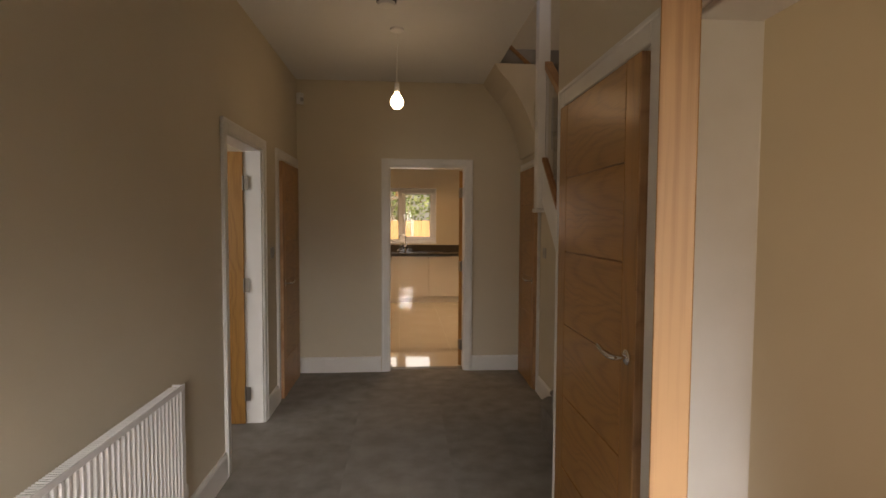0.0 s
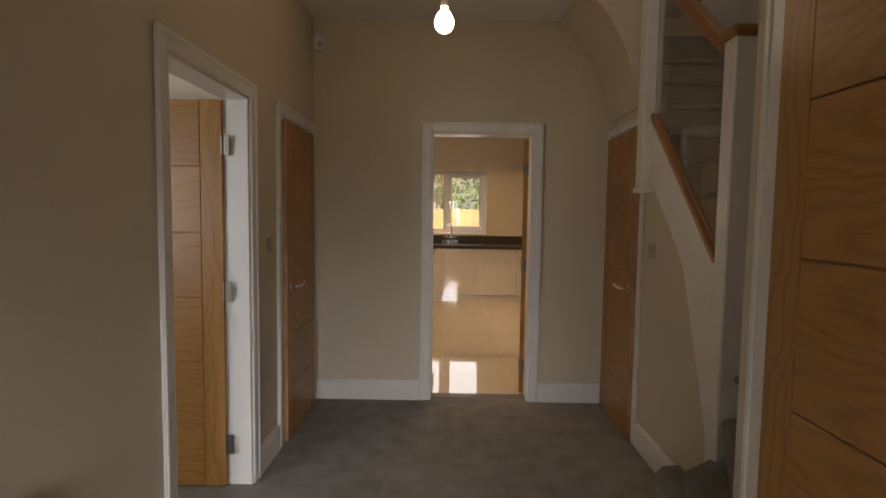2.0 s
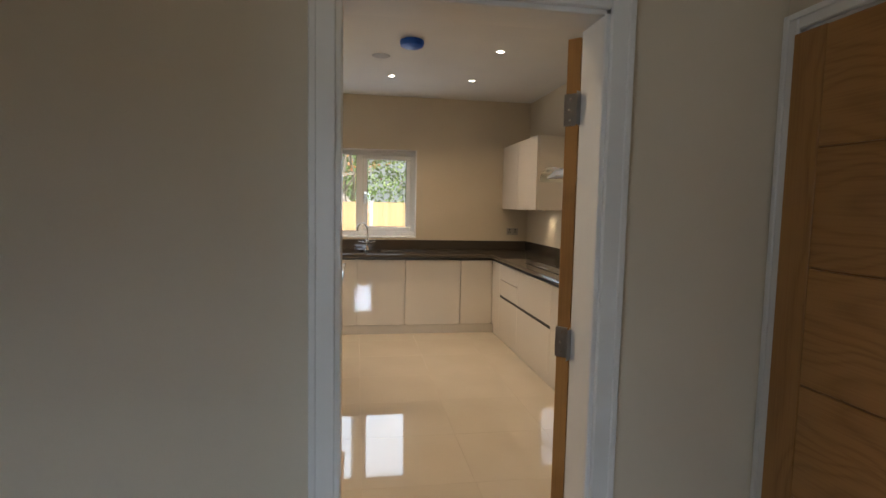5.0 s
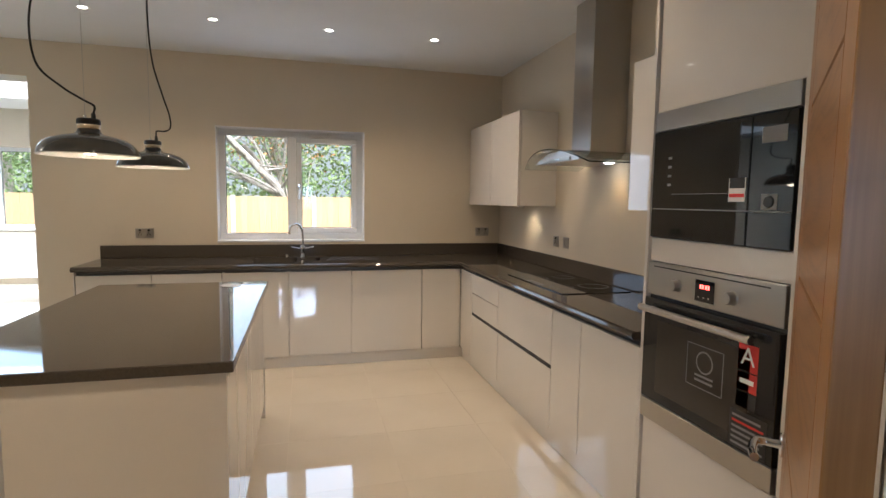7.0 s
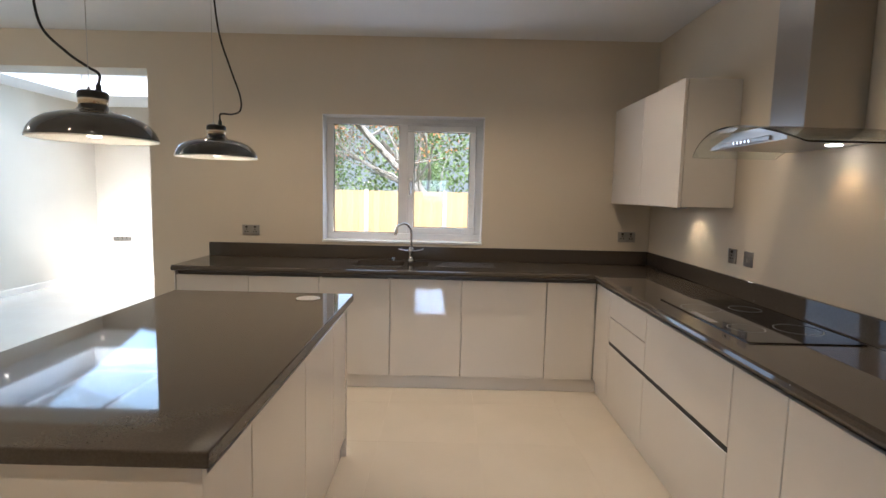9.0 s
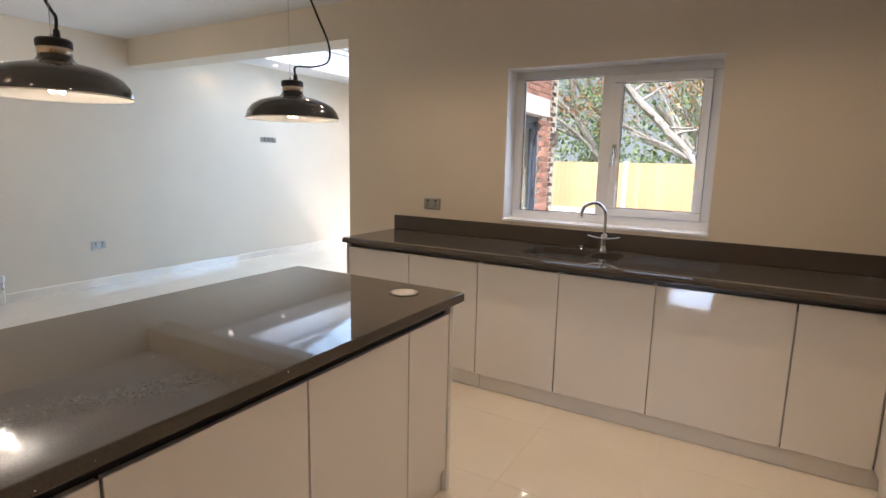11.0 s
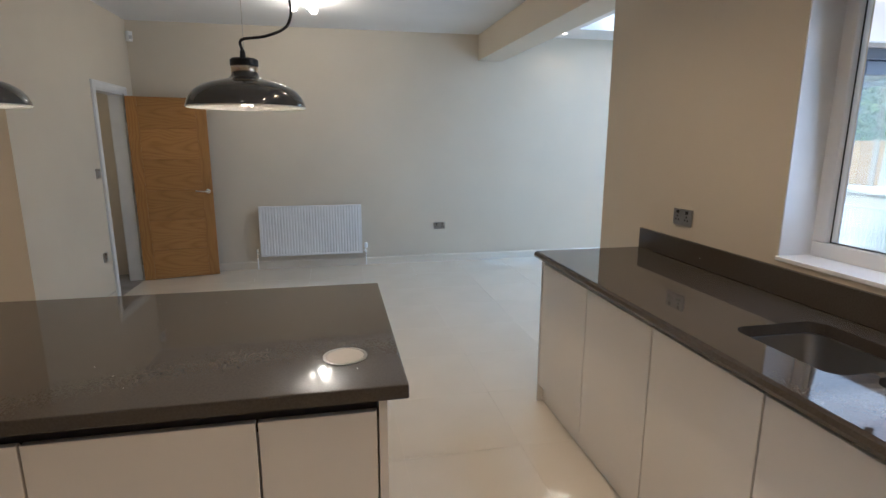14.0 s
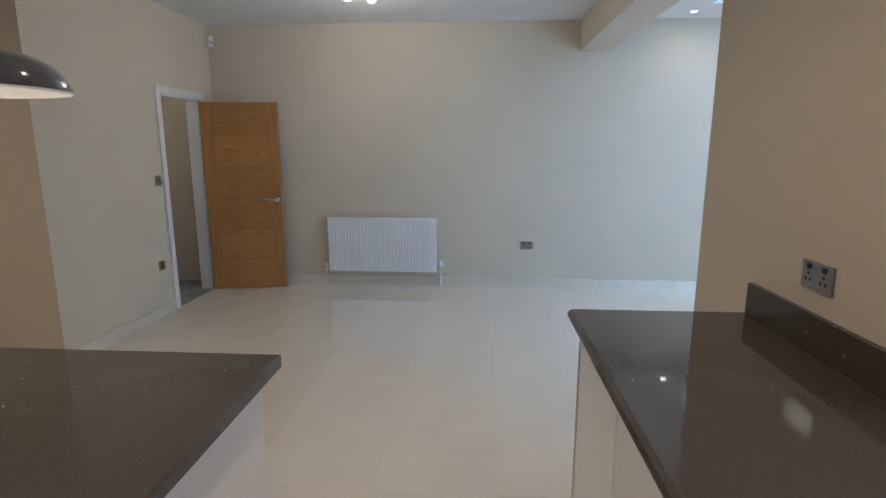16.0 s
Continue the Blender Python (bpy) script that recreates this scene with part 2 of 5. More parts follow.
CAP = material("beige_socket_cap", (0.42, 0.38, 0.33), 0.45, color2=(0.46, 0.42, 0.37), scale=12)
GREY_PRINT = material("grey_print", (0.22, 0.22, 0.22), 0.6, color2=(0.26, 0.26, 0.26), scale=10)


# ---- mesh helpers ----
def cube(bm, x0, x1, y0, y1, z0, z1, bevel=0.0, segs=1):
    vs = [bm.verts.new((x, y, z)) for x in (x0, x1) for y in (y0, y1) for z in (z0, z1)]
    fs = [bm.faces.new([vs[i] for i in q]) for q in ((0, 1, 3, 2), (4, 6, 7, 5), (0, 4, 5, 1), (2, 3, 7, 6), (0, 2, 6, 4), (1, 5, 7, 3))]
    if bevel:
        es = list({e for f in fs for e in f.edges})
        bmesh.ops.bevel(bm, geom=es, offset=bevel, segments=segs, affect="EDGES", profile=0.5)
    return bm


def box(x0, x1, y0, y1, z0, z1, bevel=0.0, segs=1):
    return cube(bmesh.new(), min(x0, x1), max(x0, x1), min(y0, y1), max(y0, y1), min(z0, z1), max(z0, z1), bevel, segs)


def prism(points, axis, a, b, bm=None):
    """A polygon of (u, v) pushed along an axis from a to b. axis x: u=y, v=z; y: u=x, v=z; z: u=x, v=y."""
    bm = bm or bmesh.new()
    put = {"x": lambda u, v, w: (w, u, v), "y": lambda u, v, w: (u, w, v), "z": lambda u, v, w: (u, v, w)}[axis]
    lo = [bm.verts.new(put(u, v, a)) for u, v in points]
    hi = [bm.verts.new(put(u, v, b)) for u, v in points]
    bm.faces.new(lo), bm.faces.new(hi[::-1])
    for i in range(len(points)):
        j = (i + 1) % len(points)
        bm.faces.new((lo[i], hi[i], hi[j], lo[j]))
    bmesh.ops.recalc_face_normals(bm, faces=bm.faces[:])
    return bm


def lathe(profile, segs=32, bm=None, at=(0, 0, 0)):
    """Turns (radius, height) points about z."""
    bm = bm or bmesh.new()
    rings = []
    for r, z in profile:
        if r < 1e-5:
            rings.append([bm.verts.new((at[0], at[1], at[2] + z))])
        else:
            rings.append([bm.verts.new((at[0] + r * math.cos(2 * math.pi * i / segs), at[1] + r * math.sin(2 * math.pi * i / segs), at[2] + z)) for i in range(segs)])
    for p, q in zip(rings, rings[1:]):
        for i in range(segs):
            j = (i + 1) % segs
            vs = [p[i % len(p)], p[j % len(p)], q[j % len(q)], q[i % len(q)]]
            vs = list(dict.fromkeys(vs))
            if len(vs) > 2:
                try:
                    bm.faces.new(vs)
                except ValueError:
                    pass
    bmesh.ops.recalc_face_normals(bm, faces=bm.faces[:])
    return bm


def tube(points, radius, segs=10, bm=None, caps=True):
    """A round bar along points; radius is one number or one for each point."""
    bm = bm or bmesh.new()
    pts = [Vector(p) for p in points]
    rad = radius if isinstance(radius, (list, tuple)) else [radius] * len(pts)
    rings, ref = [], None
    for i, p in enumerate(pts):
        d = (pts[min(i + 1, len(pts) - 1)] - pts[max(i - 1, 0)]).normalized()
        ref = ref or (Vector((0, 0, 1)) if abs(d.z) < 0.9 else Vector((1, 0, 0)))
        u = d.cross(ref).normalized()
        v = d.cross(u).normalized()
        ref = -v if ref.dot(-v) > ref.dot(v) else v
        rings.append([bm.verts.new(p + rad[i] * (math.cos(2 * math.pi * k / segs) * u + math.sin(2 * math.pi * k / segs) * v)) for k in range(segs)])
    for a, b in zip(rings, rings[1:]):
        for k in range(segs):
            bm.faces.new((a[k], a[(k + 1) % segs], b[(k + 1) % segs], b[k]))
    if caps:
        bm.faces.new(rings[0][::-1]), bm.faces.new(rings[-1])
    bmesh.ops.recalc_face_normals(bm, faces=bm.faces[:])
    return bm


def smooth_curve(points, steps=8):
    """A Catmull-Rom line through points."""
    p = [Vector(q) for q in points]
    p = [2 * p[0] - p[1], *p, 2 * p[-1] - p[-2]]
    out = []
    for i in range(1, len(p) - 2):
        for s in range(steps):
            t = s / steps
            out.append(0.5 * (2 * p[i] + (p[i + 1] - p[i - 1]) * t + (2 * p[i - 1] - 5 * p[i] + 4 * p[i + 1] - p[i + 2]) * t * t
                              + (3 * p[i] - 3 * p[i + 1] + p[i + 2] - p[i - 1]) * t ** 3))
    out.append(p[-2])
    return out


def mesh_of(name, bm, mat, smooth=False):
    me = bpy.data.meshes.new(name)
    bm.to_mesh(me)
    bm.free()
    if mat:
        me.materials.append(mat)
    if smooth:
        me.polygons.foreach_set("use_smooth", [True] * len(me.polygons))
        me.set_sharp_from_angle(angle=radians(38))
    return me


def part(name, bm, mat, parent, label="", smooth=False, m=None):
    ob = new(name, mesh_of(name, bm, mat, smooth))
    ob.parent = parent
    if m is not None:
        ob.matrix_basis = m
    return tagged(ob, label)


def single(name, bm, mat, label, category, kind="", group="", smooth=False):
    return tagged(new(name, mesh_of(name, bm, mat, smooth)), label, category, group, kind)


def thing(name, label, category, m=None, group="", kind=""):
    ob = new(name)
    ob.empty_display_size = 0.05
    if m is not None:
        ob.matrix_basis = m
    return tagged(ob, label, category, group, kind)


def wall(name, axis, face0, face1, a, b, z0, z1, holes=(), mat=None, label="smooth cream painted plaster wall", category="wall"):
    """A wall in the plane across axis, from a to b along it, with openings (from, to, bottom, top)."""
    bm = bmesh.new()
    us = sorted({a, b, *[h[0] for h in holes], *[h[1] for h in holes]})
    for u0, u1 in zip(us, us[1:]):
        mid = (u0 + u1) / 2
        spans = [(z0, z1)]
        for h in holes:
            if h[0] < mid < h[1]:
                spans = [(z0, h[2]), (h[3], z1)]
        for s0, s1 in spans:
            if s1 - s0 > 1e-4:
                if axis == "x":
                    cube(bm, face0, face1, u0, u1, s0, s1)
                else:
                    cube(bm, u0, u1, face0, face1, s0, s1)
    bmesh.ops.remove_doubles(bm, verts=bm.verts[:], dist=1e-5)
    seen = {}
    for f in bm.faces:
        seen.setdefault(tuple(sorted(v.index for v in f.verts)), []).append(f)
    bm.verts.index_update()
    seen = {}
    for f in bm.faces:
        seen.setdefault(tuple(sorted(v.index for v in f.verts)), []).append(f)
    bmesh.ops.delete(bm, geom=[f for fs in seen.values() if len(fs) > 1 for f in fs], context="FACES_ONLY")
    return single(name, bm, mat or PAINT, label, category, "structure")


# ---- the structure: hall ----
HC, KC = 2.83, 2.77
wall("wall_hall_left", "x", -1.09, -0.966, -1.6, 4.93, 0, HC, [(2.86, 3.655, 0, 2.0), (4.12, 4.82, 0, 2.0)])
wall("wall_hall_end", "y", 4.93, 5.08, -3.17, 2.25, 0, 2.9, [(-0.097, 0.672, 0, 2.03)])
wall("wall_hall_right", "x", 1.23, 1.33, 4.19, 4.93, 0, 2.1, [(4.245, 4.885, 0, 2.0)])
wall("wall_hall_closet", "x", 0.835, 1.02, -1.6, 2.39, 0, HC, [(1.345, 2.245, 0, 2.045), (0.21, 1.141, 0, 2.045)])
wall("wall_closet_return", "x", 0.95, 1.02, 2.39, 2.55, 0, HC)
wall("wall_hall_front", "y", -1.72, -1.6, -1.09, 1.02, 0, HC, [(-0.75, 0.65, 0.0, 2.3)])
single("floor_hall", box(-1.09, 2.25, -1.72, 4.995, -0.12, 0.0), CARPET, "dark grey-brown cut pile carpet in the hall", "carpet", "structure")
single("carpet_strip", box(-0.29, 0.35, 1.2, 3.96, 0.0, 0.004, 0.002), FILM, "loose strip of dark grey carpet laid on the carpet", "carpet strip")
single("ceiling_hall", box(-1.09, 0.87, -1.72, 4.93, HC, HC + 0.2), CEIL, "white painted hall ceiling", "ceiling", "structure")
single("ceiling_over_cupboards", box(0.87, 2.25, -1.72, 2.55, HC, HC + 0.2), CEIL, "white painted ceiling over the side rooms", "ceiling", "structure")
# the boxed underside of the upper stair, over the cupboard door
single("stair_soffit", prism([(0.83, HC), (0.86, 2.775), (0.98, 2.64), (1.06, 2.51), (1.12, 2.39), (1.165, 2.27), (1.205, 2.10), (1.33, 2.10), (1.33, HC)], "y", 4.25, 4.93),
       PAINT, "cream plastered curved boxing under the upper stair", "soffit", "structure")
# stairwell above the hall ceiling
wall("wall_stairwell_back", "x", 2.15, 2.25, 1.52, 4.93, 0, 5.2)
wall("wall_stairwell_front", "y", 2.45, 2.55, 1.02, 2.15, 0, 5.2)
wall("wall_stairwell_end", "y", 4.93, 5.03, 0.87, 2.25, 2.9, 5.2)
wall("wall_landing", "x", 0.77, 0.87, 2.45, 4.93, HC + 0.2, 5.2, [(3.0, 4.2, 3.3, 4.6)])
single("ceiling_stairwell", box(0.77, 2.25, 2.2, 5.03, 5.2, 5.3), CEIL, "white ceiling of the upper stairwell", "ceiling", "structure")
# side room beyond the oak door that stands ajar
wall("wall_study_north", "y", 1.42, 1.52, 1.02, 3.2, 0, HC)
wall("wall_study_east", "x", 3.2, 3.3, -1.72, 1.52, 0, HC, [(-1.1, 0.4, 0.9, 2.1)])
wall("wall_study_south", "y", -1.72, -1.6, 1.02, 3.3, 0, HC)
single("floor_study", box(2.25, 3.3, -1.72, 1.52, -0.12, 0.0), CARPET, "dark carpet of the side room", "carpet", "structure")
single("ceiling_study", box(2.25, 3.3, -1.72, 1.52, HC, HC + 0.1), CEIL, "white ceiling of the side room", "ceiling", "structure")
# living room beyond the open oak door
wall("wall_living_north", "y", 4.93, 5.03, -5.4, -3.17, 0, HC)
wall("wall_living_south", "y", 0.9, 1.0, -4.6, -1.09, 0, HC, [(-4.0, -2.2, 0.8, 2.1)])
wall("wall_living_west", "x", -4.6, -4.5, 1.0, 3.98, 0, HC)
wall("wall_living_split", "y", 3.98, 4.06, -4.6, -1.09, 0, HC)
single("floor_living", box(-4.6, -1.09, 0.9, 4.93, -0.12, 0.0), CARPET, "dark carpet of the living room", "carpet", "structure")
single("ceiling_living", box(-4.6, -1.09, 0.9, 4.93, HC, HC + 0.1), CEIL, "white ceiling of the living room", "ceiling", "structure")

# ---- the structure: kitchen, dining room and garden extension ----
wall("wall_kitchen_window", "y", 10.01, 10.31, -2.14, 2.13, 0, KC, [(-0.678, 0.689, 1.07, 2.135)])
wall("wall_kitchen_right", "x", 2.12, 2.25, 5.08, 10.31, 0, KC)
wall("wall_kitchen_stub", "x", -3.14, -2.995, 5.08, 6.13, 0, KC)
wall("wall_dining_door", "y", 6.0, 6.13, -5.4, -3.14, 0, KC, [(-5.11, -4.41, 0, 2.0)])
wall("wall_dining_far", "x", -5.52, -5.40, 4.93, 14.6, 0, KC)
wall("wall_extension_far", "y", 14.25, 14.52, -5.4, -1.84, 0, KC, [(-4.45, -3.15, 0.95, 2.2)])
wall("wall_extension_right", "x", -2.14, -1.95, 10.31, 14.25, 0, KC, [(10.87, 13.90, 0, 2.13)])
wall("beam", "y", 10.01, 10.31, -5.4, -2.14, 2.472, KC, label="cream plastered downstand beam across the opening", category="beam")
single("floor_slab", box(-5.52, 2.25, 5.08, 14.6, -0.2, -0.0018), GROUT, "cream grout bed under the floor tiles", "floor", "structure")
single("threshold", box(-0.097, 0.672, 4.98, 5.08, -0.01, 0.002, 0.001), RAIL_METAL, "thin metal carpet bar at the kitchen threshold", "threshold", "structure")
single("ceiling_kitchen", box(-5.52, 2.25, 5.0, 10.31, KC, KC + 0.2), CEIL, "white painted kitchen and dining ceiling", "ceiling", "structure")
SKX0, SKX1, SKY0, SKY1 = -4.85, -2.75, 11.05, 13.2
bm = bmesh.new()
cube(bm, -5.52, SKX0, 10.31, 14.6, KC, KC + 0.3)
cube(bm, SKX1, -1.84, 10.31, 14.6, KC, KC + 0.3)
cube(bm, SKX0, SKX1, 10.31, SKY0, KC, KC + 0.3)
cube(bm, SKX0, SKX1, SKY1, 14.6, KC, KC + 0.3)
single("ceiling_extension", bm, CEIL, "white extension ceiling open to a roof lantern", "ceiling", "structure")
lantern = thing("roof_lantern", "white framed glass roof lantern over the extension", "rooflight", kind="structure")
for x in (SKX0 + 0.03, (SKX0 + SKX1) / 2, SKX1 - 0.03):
    part("glazing_bar", box(x - 0.03, x + 0.03, SKY0, SKY1, KC + 0.30, KC + 0.36, 0.004), UPVC, lantern)
for y in (SKY0 + 0.03, SKY1 - 0.03):
    part("glazing_bar", box(SKX0, SKX1, y - 0.03, y + 0.03, KC + 0.305, KC + 0.365, 0.004), UPVC, lantern)
pane = part("pane", box(SKX0, SKX1, SKY0, SKY1, KC + 0.325, KC + 0.335), GLASS, lantern)
pane.visible_shadow = False


# ---- trim: skirting, linings and architraves ----
def skirting(name, axis, face, a, b, out, high=0.15, thick=0.018, mat=None):
    prof = [(0, 0), (thick, 0), (thick, high - 0.02), (thick - 0.006, high - 0.006), (0.006, high), (0, high)]
    pts = [(face + out * u, v) for u, v in prof]
    single(name, prism(pts, "y" if axis == "x" else "x", a, b), mat or TRIM, "cream tile skirting along the wall foot" if mat else "white gloss skirting board along the wall foot", "skirting", "structure")


skirting("baseboard_left_a", "x", -0.966, -1.6, 2.79, 1)
skirting("baseboard_left_b", "x", -0.966, 3.725, 4.05, 1)
skirting("baseboard_end_a", "y", 4.93, -0.948, -0.165, -1)
skirting("baseboard_end_b", "y", 4.93, 0.737, 1.212, -1)
skirting("baseboard_right", "x", 1.23, 3.62, 4.185, -1)
skirting("baseboard_dining", "x", -5.40, 6.13, 14.25, 1, 0.10, 0.010, TILE)
skirting("baseboard_dining_door", "y", 6.13, -4.34, -2.995, 1, 0.10, 0.010, TILE)
skirting("baseboard_extension", "y", 14.25, -5.388, -2.14, -1, 0.10, 0.010, TILE)


def door_frame(name, axis, face, a, b, top, out, depth, wide=0.072, both=True):
    """Lining through the wall and a moulded architrave on its faces. face: the wall face on the walk's side; out: the way that it looks."""
    ob = thing(name, "white gloss door lining and architrave", "door frame", kind="structure")
    t = 0.022

    def slab(n, u0, u1, w0, w1, z0, z1, bev=0.003):
        if axis == "x":
            part(n, box(w0, w1, u0, u1, z0, z1, bev), TRIM, ob)
        else:
            part(n, box(u0, u1, w0, w1, z0, z1, bev), TRIM, ob)

    back = face - out * depth
    w = (face + out * 0.002, back - out * 0.002)
    slab("lining", a, a + t, *w, 0, top)
    slab("lining", b - t, b, *w, 0, top)
    slab("lining", a, b, *w, top - t, top + 0.002)
    for f, o in ((face, out), (back, -out)) if both else ((face, out),):
        for n, u0, u1, z0, z1 in (("architrave", a - wide + 0.008, a + 0.008, 0, top + wide - 0.008), ("architrave", b - 0.008, b + wide - 0.008, 0, top + wide - 0.008),
                                  ("architrave", a + 0.008, b - 0.008, top - 0.008, top + wide - 0.008)):
            slab(n, u0, u1, f, f + o * 0.016, z0, z1, 0.004)
            if n == "architrave" and z0 == 0:
                q = (u0, u0 + 0.02) if u0 < a else (u1 - 0.02, u1)
                slab("bead", *q, f + o * 0.014, f + o * 0.022, z0, z1, 0.003)
            else:
                slab("bead", u0 - wide + 0.02, u1 + wide - 0.02, f + o * 0.014, f + o * 0.022, z1 - 0.02, z1, 0.003)
    return ob


door_frame("trim_living_door", "x", -0.966, 2.86, 3.655, 2.0, 1, 0.124)
door_frame("trim_cloak_door", "x", -0.966, 4.12, 4.82, 2.0, 1, 0.124)
door_frame("trim_kitchen_door", "y", 4.93, -0.097, 0.672, 2.03, -1, 0.15, wide=0.07)
door_frame("trim_stair_cupboard", "x", 1.23, 4.245, 4.885, 2.0, -1, 0.10, wide=0.05)
door_frame("trim_closet_door", "x", 0.835, 1.345, 2.245, 2.045, -1, 0.185, wide=0.085)
door_frame("trim_study_door", "x", 0.835, 0.21, 1.141, 2.045, -1, 0.185)
door_frame("trim_dining_door", "y", 6.13, -5.11, -4.41, 2.0, 1, 0.13)


# ---- oak doors ----
def lever(parent, x, z, side, w_dir):
    """A lever on a round rose; side: the face's y and outward sign; w_dir: the way that the lever points along x."""
    y, o = side
    h = part("lever_handle", lathe([(0, 0), (0.026, 0), (0.026, 0.006), (0.022, 0.009), (0, 0.009)], 20), CHROME, parent, "polished chrome lever handle", True,
             Matrix.Translation((x, y, z)) @ Euler((radians(-90 * o), 0, 0)).to_matrix().to_4x4())
    pts = smooth_curve([(x, y + o * 0.006, z), (x, y + o * 0.045, z), (x + w_dir * 0.02, y + o * 0.056, z), (x + w_dir * 0.075, y + o * 0.058, z + 0.004), (x + w_dir * 0.125, y + o * 0.054, z + 0.012)], 5)
    bar = part("lever", tube(pts, [0.009] * (len(pts) - 8) + [0.0085] * 8, 10), CHROME, h, "", True)
    bar.matrix_basis = h.matrix_basis.inverted()
    return h


def oak_door(name, w, h, m, label, handle_z=0.96, hinges=True, swap=False, boards=6, lever_on=(True, True), kind=""):
    """A leaf hung at x=0 that reaches to x=w; thickness from y=0 (the face on the hinge knuckle's side) to y=-0.044."""
    ob = thing(name, label, "door", m @ Matrix.Translation((0, 0.044, 0)) if swap else m, kind=kind)
    t, s = 0.044, 0.105
    ky = -0.050 if swap else 0.006
    part("stile", box(0, s, -t, 0, 0, h, 0.0015), OAK_V, ob)
    part("stile", box(w - s, w, -t, 0, 0, h, 0.0015), OAK_V, ob)
    part("lipping", box(w, w + 0.003, -t + 0.001, -0.001, 0, h, 0.001), OAK_EDGE, ob, "pale oak lipping on the closing edge")
    part("core", box(s - 0.004, w - s + 0.004, -t + 0.007, -0.007, 0.004, h - 0.004), OAK_RAIL, ob, "dark groove ground between the boards")
    ph = h / boards
    for i in range(boards):
        part("board", box(s + 0.0015, w - s - 0.0015, -t, 0, i * ph + 0.0022, (i + 1) * ph - 0.0022, 0.0022), OAK_H, ob)
    for y, o, on in ((0.0, 1, lever_on[0]), (-t, -1, lever_on[1])):
        if on:
            lever(ob, w - 0.048, handle_z, (y, o), -1)
    if hinges:
        for z in (0.22, h / 2 + 0.03, h - 0.22):
            hg = part("hinge", box(-0.0035, -0.0005, -0.036, 0.004, z - 0.05, z + 0.05, 0.0006), SATIN, ob, "steel butt hinge")
            part("knuckle", tube([(-0.004, ky, z - 0.05), (-0.004, ky, z + 0.05)], 0.006, 10), SATIN, hg, "", True)
            part("leaf_plate", box(-0.04, -0.004, ky - 0.005, ky - 0.002, z - 0.05, z + 0.05, 0.0006), SATIN, hg)
            for k in (-0.033, 0.0, 0.033):
                part("screw", lathe([(0, 0.0045), (0.0035, 0.004), (0.004, 0.003)], 8), CHROME, hg, "", False,
                     Matrix.Translation((-0.001, -0.018 + 0.004 * (k == 0), z + k)) @ Euler((0, radians(-90), 0)).to_matrix().to_4x4())
    return ob


def leaf_pose(hx, hy, deg, z=0.006):
    return pose(hx, hy, z, 0, 0, deg)


oak_door("living_room_door", 0.745, 1.965, leaf_pose(-1.088, 3.610, 183), "open oak door with horizontal boards and chrome hinges", lever_on=(True, True))
oak_door("cloakroom_door", 0.652, 1.965, pose(-0.972, 4.144, 0.006, 0, 0, 90) @ Matrix.Translation((0.652, -0.044, 0)) @ pose(0, 0, 0, 0, 0, 180),
         "closed oak door with horizontal boards and chrome lever", hinges=False)
oak_door("stair_cupboard_door", 0.59, 1.965, pose(1.236, 4.862, 0.006, 0, 0, -90), "closed narrow oak cupboard door beneath the stair", hinges=False)
oak_door("closet_door", 0.852, 2.012, pose(0.841, 2.221, 0.006, 0, 0, -90), "closed oak closet door with strong cathedral grain", handle_z=1.03, hinges=False)
oak_door("study_door", 0.85, 2.012, leaf_pose(0.800, 1.090, 242), "oak door standing ajar into the hall", hinges=True)
oak_door("kitchen_door", 0.70, 1.99, leaf_pose(0.650, 5.088, 44), "open oak kitchen door folded back against tall units", swap=True)
oak_door("dining_room_door", 0.762, 1.965, leaf_pose(-5.100, 6.147, 102), "open oak door with horizontal boards in the dining room")
for nm, x, y, zs in (("closet_hinges", 0.832, 2.228, (0.22, 1.03, 1.78)), ("cupboard_hinges", 1.227, 4.852, (0.22, 1.75)), ("cloakroom_hinges", -0.963, 4.802, (0.25, 1.75))):
    hs = thing("door_hinges", "steel butt hinge knuckles on the door lining", "hinge")
    for z in zs:
        part("knuckle", tube([(x, y, z - 0.05), (x, y, z + 0.05)], 0.007, 10), SATIN, hs, "", True)

# front door behind the walk: glazed, lets the daylight in
front = thing("front_door", "white framed glazed front door", "door", kind="structure")
for u0, u1, z0, z1 in ((-0.75, -0.68, 0, 2.3), (0.58, 0.65, 0, 2.3), (-0.68, 0.58, 2.2, 2.3), (-0.68, 0.58, 0, 0.25), (-0.08, -0.02, 0.25, 2.2)):
    part("frame", box(u0, u1, -1.70, -1.63, z0, z1, 0.004), UPVC, front)
for u0, u1 in ((-0.68, -0.08), (-0.02, 0.58)):
    g = part("pane", box(u0, u1, -1.67, -1.662, 0.25, 2.2), GLASS, front)
    g.visible_shadow = False

# ---- the stair ----
stair = thing("staircase", "winding stair with dark carpet and white strings", "staircase")
RISE = 0.19
PIV = Vector((1.28, 3.27))


